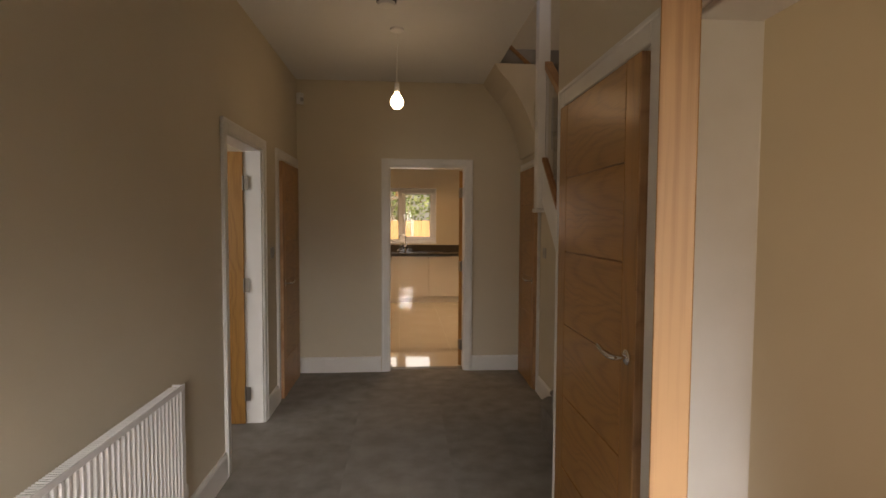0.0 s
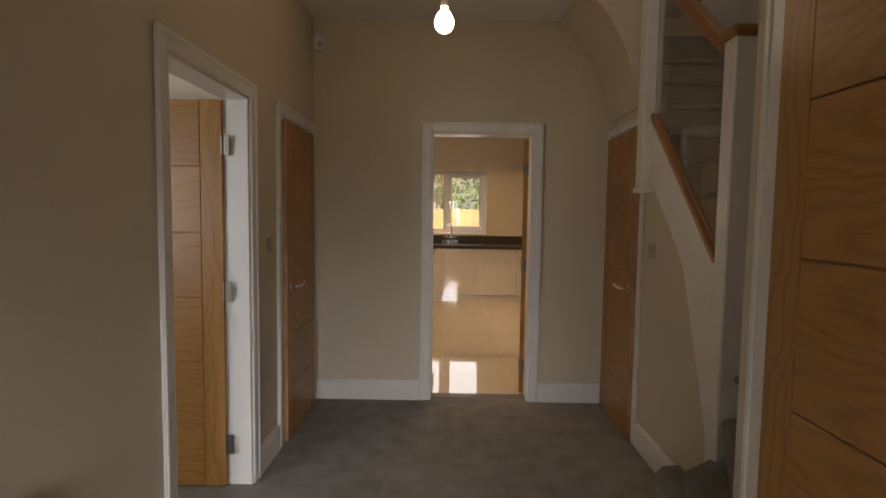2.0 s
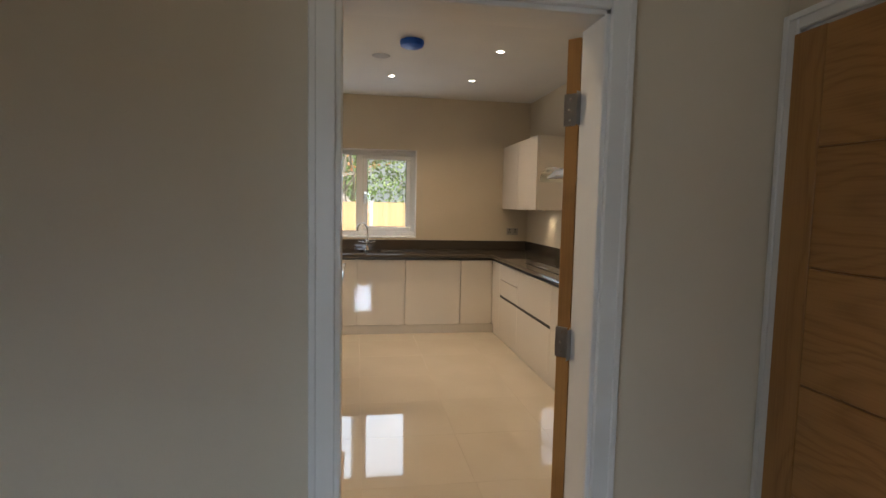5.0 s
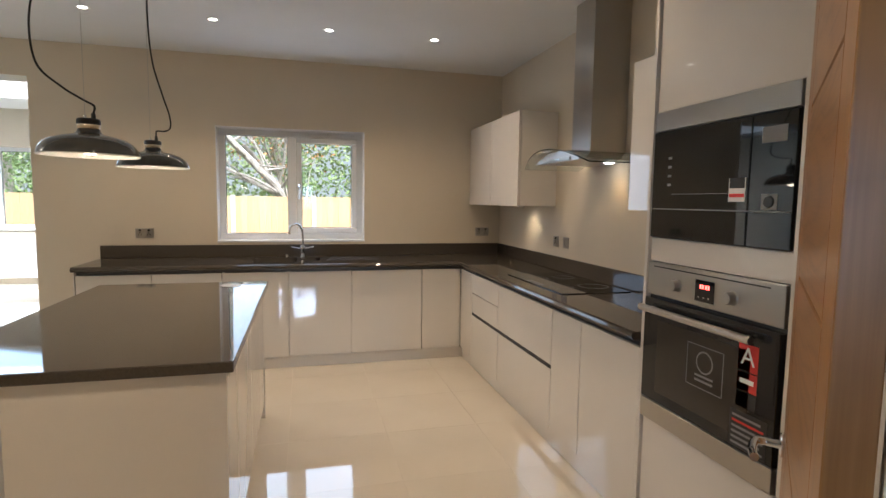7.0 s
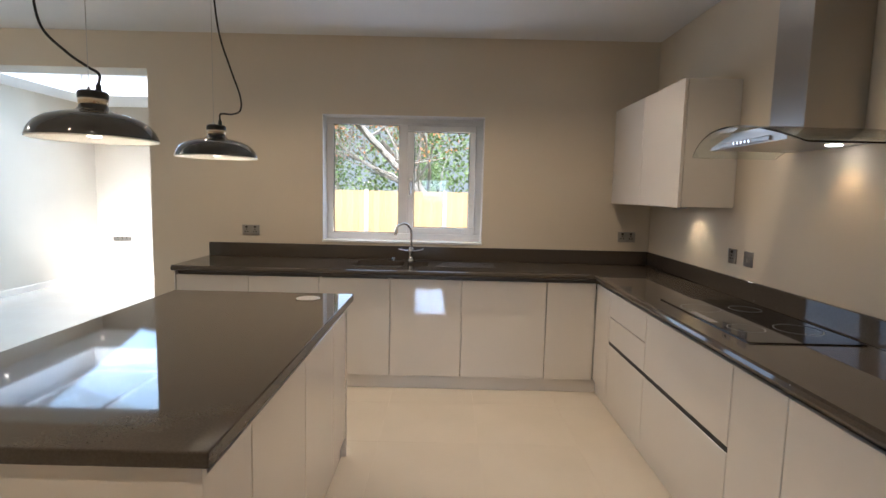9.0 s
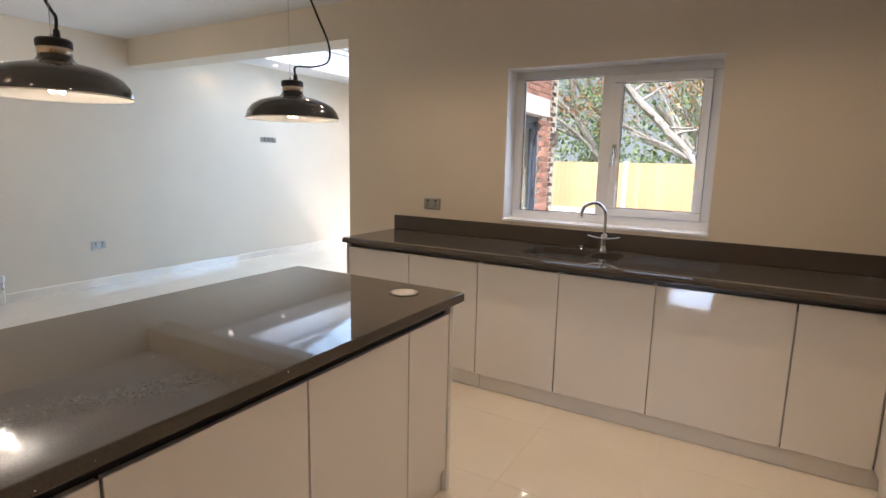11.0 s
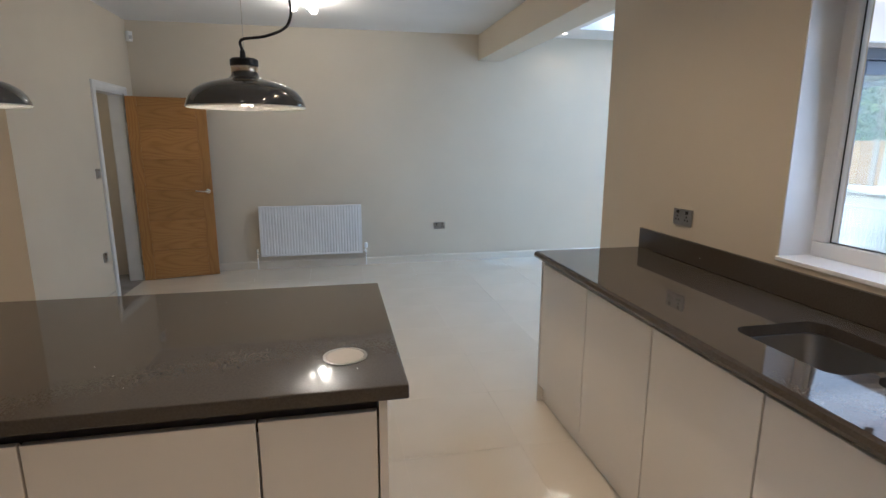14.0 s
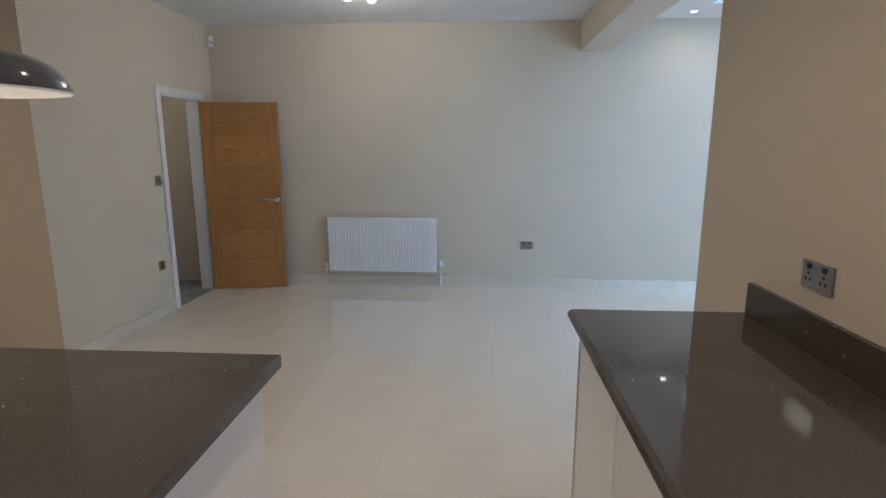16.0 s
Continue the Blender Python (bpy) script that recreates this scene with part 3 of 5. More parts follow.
def step_poly(a0, a1):
    """A winder between two rays from the newel, cut to the stairwell."""
    def hit(a):
        d = Vector((math.cos(radians(a)), math.sin(radians(a))))
        ts = [((2.15 - PIV.x) / d.x if d.x > 1e-6 else 9), ((1.03 - PIV.x) / d.x if d.x < -1e-6 else 9), ((2.555 - PIV.y) / d.y if d.y < -1e-6 else 9)]
        return PIV + d * min(ts)
    out = [tuple(PIV), tuple(hit(a0))]
    for ca, c in ((math.degrees(math.atan2(2.555 - PIV.y, 1.03 - PIV.x)) % 360, (1.03, 2.555)), (math.degrees(math.atan2(2.555 - PIV.y, 2.15 - PIV.x)) % 360, (2.15, 2.555))):
        if a0 < ca < a1:
            out.append(c)
    out.append(tuple(hit(a1)))
    return out


ANG = [216, 246, 272, 300, 332, 360]
part("step", prism([(1.10, 2.56), (1.05, 2.64), (1.03, 2.8), (1.03, 3.36), (1.06, 3.46), (1.12, 3.53), (1.21, 3.55), (1.21, 2.56)], "z", 0, RISE), CARPET, stair, "carpeted bullnose bottom step")
for i in range(5):
    part("step", prism(step_poly(ANG[i], ANG[i + 1]), "z", 0.0, RISE * (i + 2)), CARPET, stair)
    e0 = step_poly(ANG[i], ANG[i + 1])
    part("nosing", tube([(*e0[0], RISE * (i + 2) - 0.02), (*e0[1], RISE * (i + 2) - 0.02)], 0.02, 8), CARPET, stair)
for k in range(7):
    y0 = 3.27 + 0.215 * k
    z = RISE * (7 + k)
    part("step", box(1.335, 2.15, y0, y0 + 0.235, z - 0.22, z, 0.008), CARPET, stair)
    part("nosing", tube([(1.335, y0, z - 0.02), (2.15, y0, z - 0.02)], 0.02, 8), CARPET, stair)
# spandrel wall and its white string
part("spandrel", prism([(3.30, 0.0), (4.189, 0.0), (4.189, 1.81), (4.12, 1.76), (3.62, 1.27), (3.30, 0.60)], "x", 1.231, 1.30), PAINT, stair, "cream plastered spandrel under the string")
part("string", prism([(3.26, 0.0), (3.31, 0.46), (3.61, 1.18), (3.80, 1.38), (4.188, 1.735), (4.188, 2.08), (4.13, 2.03), (3.30, 1.23), (3.20, 1.10), (3.20, 0.0)], "x", 1.212, 1.245),
     TRIM, stair, "white painted stair string")
part("newel", box(1.20, 1.295, 3.19, 3.285, 0.0, 2.17, 0.006), TRIM, stair, "white painted square newel")
part("newel_cap", box(1.185, 1.31, 3.175, 3.30, 2.17, 2.215, 0.012, 2), OAK_RAIL, stair, "dark oak newel cap")
part("drop_newel", box(1.165, 1.265, 4.10, 4.20, 1.60, 3.35, 0.005), TRIM, stair, "white painted hanging newel")
part("drop_cap", box(1.155, 1.275, 4.09, 4.212, 1.565, 1.60, 0.006), TRIM, stair)


def raking(a, b, wide, high, bev=0.008):
    a, b = Vector(a), Vector(b)
    d = b - a
    bm = box(-wide / 2, wide / 2, 0, d.length, -high / 2, high / 2, bev, 2)
    m = Matrix.Translation(a) @ d.to_track_quat("Y", "Z").to_matrix().to_4x4()
    bm.transform(m)
    return bm


part("base_rail", raking((1.235, 3.30, 1.235), (1.235, 4.12, 2.02), 0.06, 0.032), OAK_RAIL, stair, "dark oak base rail under the glass")
part("handrail", raking((1.25, 3.29, 2.13), (1.25, 4.12, 2.79), 0.065, 0.06), OAK_RAIL, stair, "dark oak handrail")
g = part("glass_panel", prism([(3.31, 1.27), (4.10, 2.02), (4.10, 2.74), (3.31, 2.11)], "x", 1.231, 1.241), GLASS, stair, "clear glass balustrade panel")
g.visible_shadow = False
part("upper_rail", raking((0.93, 4.30, 3.01), (1.17, 4.30, 2.80), 0.05, 0.03, 0.005), OAK_RAIL, stair, "dark oak rail of the upper flight")
for k, (x0, y0) in enumerate(((1.335, 4.50),)):
    part("step", box(x0, 2.15, y0 + 0.2, 4.93, 2.4, 2.66, 0.008), CARPET, stair)
    part("step", box(0.9, 1.70, 4.30, 4.925, HC + 0.02, 2.97, 0.008), CARPET, stair)


# ---- hall things ----
def radiator(name, w, h, m, label, pitch=0.0333):
    """A panel radiator; x along it, the wall behind at y=0, front at y=-0.1."""
    ob = thing(name, label, "radiator", m)
    bm = bmesh.new()
    n = int((w - 0.03) / pitch)
    p0 = (w - n * pitch) / 2
    pts = [(0, -0.094), (p0, -0.094)]
    for i in range(n):
        x = p0 + i * pitch
        pts += [(x + 0.004, -0.087), (x + 0.011, -0.087), (x + 0.017, -0.098), (x + pitch - 0.004, -0.098), (x + pitch, -0.094)]
    pts += [(w, -0.094), (w, -0.080), (0, -0.080)]
    prism(pts, "z", 0.022, h - 0.022, bm)
    part("front_panel", bm, RAD, ob, "ribbed white enamel panel")
    part("back_panel", box(0.01, w - 0.01, -0.034, -0.022, 0.02, h - 0.02, 0.003), RAD, ob)
    part("top_rim", box(0, w, -0.099, -0.088, h - 0.022, h + 0.002, 0.004, 2), RAD, ob)
    part("bottom_rim", box(0, w, -0.099, -0.083, 0.0, 0.022, 0.004, 2), RAD, ob)
    for x0 in (0.0, w - 0.003):
        part("side_panel", box(x0, x0 + 0.003, -0.092, -0.02, 0.0, h - 0.004, 0.001), RAD, ob)
    grille = part("top_grille", box(0.004, w - 0.004, -0.090, -0.022, h - 0.018, h - 0.014), RAD, ob)
    k = int((w - 0.05) / 0.014)
    for i in range(k):
        x = 0.03 + i * 0.014
        part("grille_bar", box(x, x + 0.006, -0.084, -0.026, h - 0.0135, h - 0.005), RAD, grille)
    for x in (w * 0.2, w * 0.8):
        part("wall_bracket", box(x - 0.015, x + 0.015, -0.022, 0.0, 0.08, h - 0.08, 0.002), RAD, ob)
    for x, o in ((0.0, -1), (w, 1)):
        v = part("valve", tube([(x, -0.058, 0.03), (x + o * 0.055, -0.058, 0.03)], 0.009, 10), CHROME, ob, "", True)
        part("valve_body", tube([(x + o * 0.045, -0.058, -0.02), (x + o * 0.045, -0.058, 0.055)], 0.012, 12), CHROME, v, "", True)
        part("valve_head", lathe([(0, 0.125), (0.014, 0.124), (0.019, 0.118), (0.021, 0.08), (0.018, 0.058), (0, 0.056)] if o > 0 else [(0, 0.085), (0.013, 0.084), (0.014, 0.056), (0, 0.055)], 16, None, (x + o * 0.045, -0.058, 0)), WHITE_PLASTIC, v, "", True)
        part("pipe", tube([(x + o * 0.045, -0.058, -0.02), (x + o * 0.045, -0.058, -0.155)], 0.0075, 10), WHITE_PLASTIC, v, "", True)
    return ob


radiator("hall_radiator", 1.15, 0.60, pose(-0.966, 0.945, 0.168, 0, 0, 90) @ Matrix.Diagonal((1, 0.72, 1, 1)), "white double panel radiator on the hall wall")
radiator("dining_radiator", 1.19, 0.60, pose(-5.40, 7.36, 0.166, 0, 0, 90), "white double panel radiator on the dining room wall")
radiator("extension_radiator", 1.0, 0.60, pose(-4.40, 14.25, 0.2, 0, 0, 0), "white panel radiator beneath the extension window")


def plate(name, m, w, h, label, rockers=0, sockets=0, fuse=False):
    """A wall plate; x across, its back at y=0, front at y=-0.008."""
    ob = thing(name, label, "socket" if sockets else "switch", m)
    part("plate", box(-w / 2, w / 2, -0.008, 0, -h / 2, h / 2, 0.002, 2), SATIN, ob)
    for i in range(rockers):
        x = (i - (rockers - 1) / 2) * 0.03
        part("rocker", box(x - 0.011, x + 0.011, -0.013, -0.007, -0.018, 0.018, 0.002), SATIN, ob)
    for i in range(sockets):
        x = (i - (sockets - 1) / 2) * 0.072
        part("insert", box(x - 0.022, x + 0.022, -0.0092, -0.007, -0.030, 0.014, 0.001), SATIN, ob)
        part("rocker", box(x - 0.009, x + 0.009, -0.0125, -0.007, 0.018, 0.034, 0.0015), BLACK, ob)
        for dx, dz in ((0, 0.004), (-0.011, -0.014), (0.011, -0.014)):
            part("pin_hole", box(x + dx - 0.0045, x + dx + 0.0045, -0.0102, -0.009, dz - 0.0045, dz + 0.0045), BLACK, ob)
    return ob


LEFT, RIGHT, END, BACKW = 90, -90, 0, 180
plate("light_switch", pose(-0.966, 3.925, 1.235, 0, 0, 90), 0.086, 0.086, "satin chrome light switch on the cream hall wall", rockers=2)
plate("light_switch", pose(1.231, 4.06, 1.225, 0, 0, -90), 0.086, 0.086, "satin chrome light switch beside the cupboard door", rockers=1)
plate("double_socket", pose(1.925, 10.01, 1.155), 0.147, 0.086, "satin chrome double socket above the worktop", sockets=2)
plate("double_socket", pose(-1.29, 10.01, 1.145), 0.147, 0.086, "satin chrome double socket above the worktop", sockets=2)
plate("single_socket", pose(2.12, 8.68, 1.155, 0, 0, -90), 0.086, 0.086, "satin chrome switch plate above the hob worktop", sockets=1)
plate("single_socket", pose(2.12, 8.51, 1.155, 0, 0, -90), 0.086, 0.086, "satin chrome switch plate above the hob worktop", rockers=2)
plate("double_socket", pose(-5.40, 9.53, 0.465, 0, 0, 90), 0.147, 0.086, "satin chrome double socket low on the dining wall", sockets=2)
plate("tv_socket_plate", pose(-5.40, 12.0, 1.735, 0, 0, 90), 0.30, 0.07, "row of chrome and black television sockets on the wall", sockets=3)
plate("light_switch", pose(-4.275, 6.13, 1.225, 0, 0, 180), 0.086, 0.086, "satin chrome light switch beside the dining door", rockers=2)
plate("single_socket", pose(-4.20, 6.13, 0.46, 0, 0, 180), 0.086, 0.086, "satin chrome single socket low on the wall", sockets=1)
plate("media_socket_plate", pose(-5.0, 14.25, 0.62), 0.30, 0.07, "row of media sockets low on the extension wall", sockets=3)


def pir(m, label):
    ob = thing("alarm_sensor", label, "alarm sensor", m)
    part("body", prism([(-0.03, 0), (0.03, 0), (0.026, -0.035), (0.014, -0.045), (-0.014, -0.045), (-0.026, -0.035)], "z", -0.05, 0.05), WHITE_PLASTIC, ob)
    part("lens", prism([(-0.02, -0.036), (0.02, -0.036), (0.014, -0.05), (-0.014, -0.05)], "z", -0.03, 0.005), GREY_PLASTIC, ob, "grey lens")


pir(pose(-0.935, 4.90, 2.64, 0, 0, 45), "white corner alarm sensor high in the hall")
pir(pose(-5.37, 6.16, 2.60, 0, 0, 135), "white corner alarm sensor high in the dining room")

alarm = thing("smoke_alarm", "white smoke alarm with dark base on hall ceiling", "smoke alarm", pose(-0.05, 3.05, HC))
part("base", lathe([(0, 0), (0.062, 0), (0.062, -0.012), (0.055, -0.016)], 28), GREY_ALU, alarm, "", True)
part("cover", lathe([(0.055, -0.014), (0.05, -0.034), (0.03, -0.042), (0, -0.043)], 28), WHITE_PLASTIC, alarm, "", True)

BX, BY = 0.008, 3.53
bulb = thing("hall_pendant", "bare lit bulb on a short white flex", "pendant light", pose(BX, BY, HC))
part("ceiling_rose", lathe([(0, 0), (0.05, 0), (0.048, -0.014), (0.02, -0.028), (0, -0.03)], 24), WHITE_PLASTIC, bulb, "", True)
part("flex", tube([(0, 0, -0.02), (0, 0, -0.38)], 0.0035, 8), WHITE_PLASTIC, bulb)
part("lampholder", lathe([(0, -0.37), (0.016, -0.375), (0.019, -0.41), (0.02, -0.435), (0, -0.437)], 18), WHITE_PLASTIC, bulb, "", True)
gl = part("bulb", lathe([(0.014, -0.435), (0.018, -0.450), (0.034, -0.468), (0.044, -0.490), (0.047, -0.508), (0.043, -0.528), (0.030, -0.546), (0.014, -0.554), (0, -0.556)], 24), BULB, bulb, "frosted bulb, lit", True)
gl.visible_shadow = False
lamp("hall_bulb_light", "POINT", (BX, BY, HC - 0.505), HALL_W, (1.0, 0.74, 0.45), 0.045)

# ---- kitchen units ----
units = []
FY, FX = 9.392, 1.517
SINK = (-0.34, 0.045, 9.53, 9.875)
BOWL2 = (0.075, 0.25, 9.60, 9.85)


def front(parent, axis, at, a, b, z0, z1, name="door", gap=0.003):
    """A slab front 20 mm thick with eased edges; at: its face."""
    if axis == "y":
        return part(name, box(a + gap, b - gap, at, at + 0.02, z0, z1, 0.002), UNIT, parent)
    s = 1 if axis == "x" else -1
    return part(name, box(at, at + s * 0.02, a + gap, b - gap, z0, z1, 0.002), UNIT, parent)


def back_unit(x0, x1, doors, tag):
    ob = thing("base_cabinet", tag, "kitchen cabinet", group="handleless units under the window")
    hollow = x0 < 0.05 and x1 > -0.3
    if hollow:
        for u in (x0, x1 - 0.018):
            part("side", box(u, u + 0.018, FY + 0.022, 9.98, 0.11, 0.85), UNIT_SIDE, ob)
        part("base", box(x0 + 0.018, x1 - 0.018, FY + 0.022, 9.98, 0.11, 0.128), UNIT_SIDE, ob)
    else:
        part("carcass", box(x0, x1, FY + 0.05, 9.98, 0.11, 0.85), UNIT_SIDE, ob)
    for a, b in doors:
        front(ob, "y", FY, a, b, 0.106, 0.848)
    part("handle_rail", box(x0, x1, FY + 0.036, FY + 0.05, 0.80, 0.879), RAIL_METAL, ob, "pale recessed handle rail")
    return ob


JX = [-1.632, -1.092, -0.562, -0.028, 0.508, 1.145, 1.49]
LBL = "gloss cream handleless base cabinet under dark worktop"
for a, b in zip(JX, JX[1:-1]):
    back_unit(a, b, [(a, b)], LBL)
back_unit(JX[5], 1.55, [(JX[5], 1.515)], "gloss cream narrow corner base cabinet")
single("end_panel", box(-1.643, -1.634, FY - 0.005, 9.99, 0.0, 0.879, 0.001), UNIT, "gloss cream end panel of the base run", "panel")
for a, b in ((-1.632, -0.541), (-0.537, 1.57)):
    single("plinth", box(a, b, FY + 0.030, FY + 0.044, 0.0, 0.097, 0.001), UNIT, "gloss cream plinth along the window run", "plinth")
single("plinth", box(FX + 0.030, FX + 0.044, 6.67, FY + 0.029, 0.0, 0.099, 0.001), UNIT, "cream plinth along the hob run", "plinth")


def side_unit(y0, y1, tag, fronts, slot=False):
    ob = thing("base_cabinet", tag, "kitchen cabinet", group="handleless units along the hob wall")
    part("carcass", box(FX + 0.05, 2.12, y0, y1, 0.11, 0.85), UNIT_SIDE, ob)
    for n, z0, z1 in fronts:
        front(ob, "x", FX, y0, y1, z0, z1, n)
    if slot:
        part("handle_channel", box(FX + 0.004, FX + 0.021, y0 + 0.001, y1 - 0.001, 0.482, 0.508), CHANNEL, ob, "black recessed handle channel")
    part("handle_rail", box(FX + 0.036, FX + 0.05, y0, y1, 0.80, 0.879), RAIL_METAL, ob, "pale recessed handle rail")


side_unit(8.41, 9.06, "gloss cream three drawer base unit", [("drawer_front", 0.115, 0.482), ("drawer_front", 0.508, 0.675), ("drawer_front", 0.679, 0.848)], True)
side_unit(7.515, 8.41, "gloss cream wide pan drawer unit under the hob", [("drawer_front", 0.115, 0.482), ("drawer_front", 0.508, 0.848)], True)
side_unit(7.18, 7.515, "gloss cream narrow base cabinet", [("door", 0.115, 0.848)])
side_unit(6.67, 7.18, LBL, [("door", 0.115, 0.848)])
single("corner_filler", box(FX, FX + 0.02, 9.062, FY - 0.002, 0.115, 0.848, 0.001), UNIT, "gloss cream corner filler panel", "panel")

# worktop with the sink cut through
wt = bmesh.new()
Z0, Z1 = 0.88, 0.92
SX0, SX1, SY0, SY1 = SINK
BX0, BX1, BY0, BY1 = BOWL2
for a in ((-1.645, SX0, 9.355, 9.992), (SX1, BX0, 9.355, 9.992), (BX1, 2.118, 9.355, 9.992), (SX0, SX1, 9.355, SY0), (SX0, SX1, SY1, 9.992), (BX0, BX1, 9.355, BY0), (BX0, BX1, BY1, 9.992), (1.49, 2.118, 6.672, 9.355)):
    cube(wt, *a, Z0, Z1)
bmesh.ops.remove_doubles(wt, verts=wt.verts[:], dist=1e-5)
worktop = thing("worktop", "dark grey quartz worktop with upstand and drainer grooves", "worktop")
part("slab", wt, QUARTZ, worktop)
part("front_edge", tube([(-1.643, 9.356, 0.90), (1.492, 9.356, 0.90)], 0.0195, 8), QUARTZ, worktop, "", True)
part("front_edge", tube([(1.491, 9.35, 0.90), (1.491, 6.675, 0.90)], 0.0195, 8), QUARTZ, worktop, "", True)
part("upstand", box(-1.645, 2.098, 9.988, 10.008, Z1 + 0.0005, 1.035, 0.002), QUARTZ, worktop)
part("upstand", box(2.098, 2.118, 6.672, 10.007, Z1 + 0.0005, 1.035, 0.002), QUARTZ, worktop)
# Raised black strips stand in for the shade inside the drainer grooves.
for i in range(6):
    y = 9.60 + i * 0.05
    part("groove_shade_strip", box(0.30 + 0.012 * i, 0.78, y, y + 0.010, Z1, Z1 + 0.0015, 0.0007), CHANNEL, worktop)


def sink_bowl(parent, x0, x1, y0, y1, depth):
    bm = bmesh.new()
    n, rings = 6, []
    for inset, z, r in ((-0.006, Z0, 0.05), (0.0, Z0 - 0.004, 0.06), (0.004, Z0 - depth + 0.03, 0.06), (0.012, Z0 - depth + 0.008, 0.055), (0.035, Z0 - depth, 0.045)):
        ring = []
        for cx, cy, a0 in ((x1 - r - inset, y1 - r - inset, 0), (x0 + r + inset, y1 - r - inset, 90), (x0 + r + inset, y0 + r + inset, 180), (x1 - r - inset, y0 + r + inset, 270)):
            for k in range(n + 1):
                a = radians(a0 + 90 * k / n)
                ring.append(bm.verts.new((cx + r * math.cos(a), cy + r * math.sin(a), z)))
        rings.append(ring)
    for p, q in zip(rings, rings[1:]):
        for i in range(len(p)):
            j = (i + 1) % len(p)
            bm.faces.new((p[i], p[j], q[j], q[i]))
    bm.faces.new(rings[-1])
    part("bowl", bm, STEEL, parent, "brushed steel sink bowl", True)
    # rounded stone corners over the bowl
    c = 0.055
    for cx, cy, sx, sy in ((x0, y0, 1, 1), (x1, y0, -1, 1), (x0, y1, 1, -1), (x1, y1, -1, -1)):
        pts = [(cx, cy), (cx + sx * c, cy)] + [(cx + sx * (c - c * math.sin(radians(a))), cy + sy * (c - c * math.cos(radians(a)))) for a in (15, 30, 45, 60, 75)] + [(cx, cy + sy * c)]
        part("cutout_corner", prism(pts, "z", Z0 + 0.0005, Z1 - 0.0004), QUARTZ, parent, "dark quartz corner of the cutout")
    mx, my = (x0 + x1) / 2, (y0 + y1) / 2
    part("waste", lathe([(0, 0.003), (0.03, 0.004), (0.042, 0.002), (0.044, 0)], 20, None, (mx, my, Z0 - depth + 0.001)), CHROME, parent, "", True)


sink = thing("sink", "undermounted stainless steel one and a half bowl sink", "sink")
sink_bowl(sink, *SINK, 0.19)
sink_bowl(sink, *BOWL2, 0.14)

tap = thing("kitchen_tap", "chrome swan neck mixer tap with two levers", "tap", pose(0.09, 9.925, Z1))
part("base", lathe([(0, 0), (0.027, 0), (0.027, 0.006), (0.021, 0.014), (0.019, 0.05), (0.024, 0.075), (0.024, 0.095), (0.016, 0.11), (0.012, 0.115)], 20), CHROME, tap, "", True)
sp = smooth_curve([(0, 0, 0.10), (0, 0, 0.20), (-0.006, -0.008, 0.265), (-0.045, -0.055, 0.315), (-0.10, -0.12, 0.30), (-0.118, -0.142, 0.255), (-0.12, -0.145, 0.235)], 8)
part("spout", tube(sp, 0.0105, 14), CHROME, tap, "", True)
part("nozzle", tube([(-0.1195, -0.1445, 0.245), (-0.121, -0.146, 0.225)], 0.013, 14), CHROME, tap, "", True)
for o in (-1, 1):
    part("lever", tube(smooth_curve([(o * 0.018, 0, 0.082), (o * 0.05, -0.004, 0.086), (o * 0.105, -0.012, 0.098)], 5), 0.0065, 10), CHROME, tap, "", True)
plug = single("overflow_knob", lathe([(0, 0.026), (0.014, 0.025), (0.017, 0.018), (0.01, 0.008), (0.012, 0)], 16, None, (-0.055, 9.925, Z1)), CHROME, "small chrome pop-up waste knob", "knob", smooth=True)

# hob
hob = thing("hob", "black ceramic glass induction hob set on the worktop", "hob")
part("glass", box(1.605, 2.08, 7.57, 8.46, Z1, Z1 + 0.006, 0.002), HOB_GLASS, hob)
for cx, cy, r in ((1.72, 7.80, 0.075), (1.95, 7.80, 0.095), (1.95, 8.22, 0.075), (1.72, 8.22, 0.095)):
    part("zone_ring", lathe([(r - 0.002, 0.0062), (r, 0.0066), (r + 0.002, 0.0062)], 40, None, (cx, cy, Z1)), GREY_PRINT, hob, "", True)
part("touch_panel", box(1.612, 1.65, 7.90, 8.12, Z1 + 0.006, Z1 + 0.0064), GREY_PRINT, hob)


# wall cabinets
def wall_unit(y0, y1, cuts, tag, z0=1.443, z1=2.205):
    ob = thing("wall_cabinet", tag, "kitchen cabinet", group="wall cabinets on the hob wall")
    part("carcass", box(1.80, 2.118, y0, y1, z0, z1, 0.001), UNIT, ob)
    for a, b in zip(cuts, cuts[1:]):
        front(ob, "x", 1.778, a, b, z0 - 0.004, z1, "door")
    return ob


wall_unit(8.715, 10.006, (8.715, 9.36, 10.004), "gloss cream double door wall cabinet by the window")
wall_unit(6.672, 7.20, (6.672, 7.20), "gloss cream wall cabinet beside the oven tower")
for y in (9.12, 6.95):
    ul = thing("under_cabinet_light", "small steel under-cabinet spotlight, lit", "light", pose(1.985, y, 1.441))
    part("housing", lathe([(0, 0), (0.034, 0), (0.034, -0.012), (0.028, -0.016)], 20), STEEL, ul, "", True)
    part("diffuser", lathe([(0.028, -0.0155), (0, -0.0165)], 20), LED, ul)
    lamp("under_cabinet_spot", "SPOT", (1.985, y, 1.42), STRIP_W, (1.0, 0.72, 0.40), 0.015, 100, 0.6, (2.06, y, 1.2))

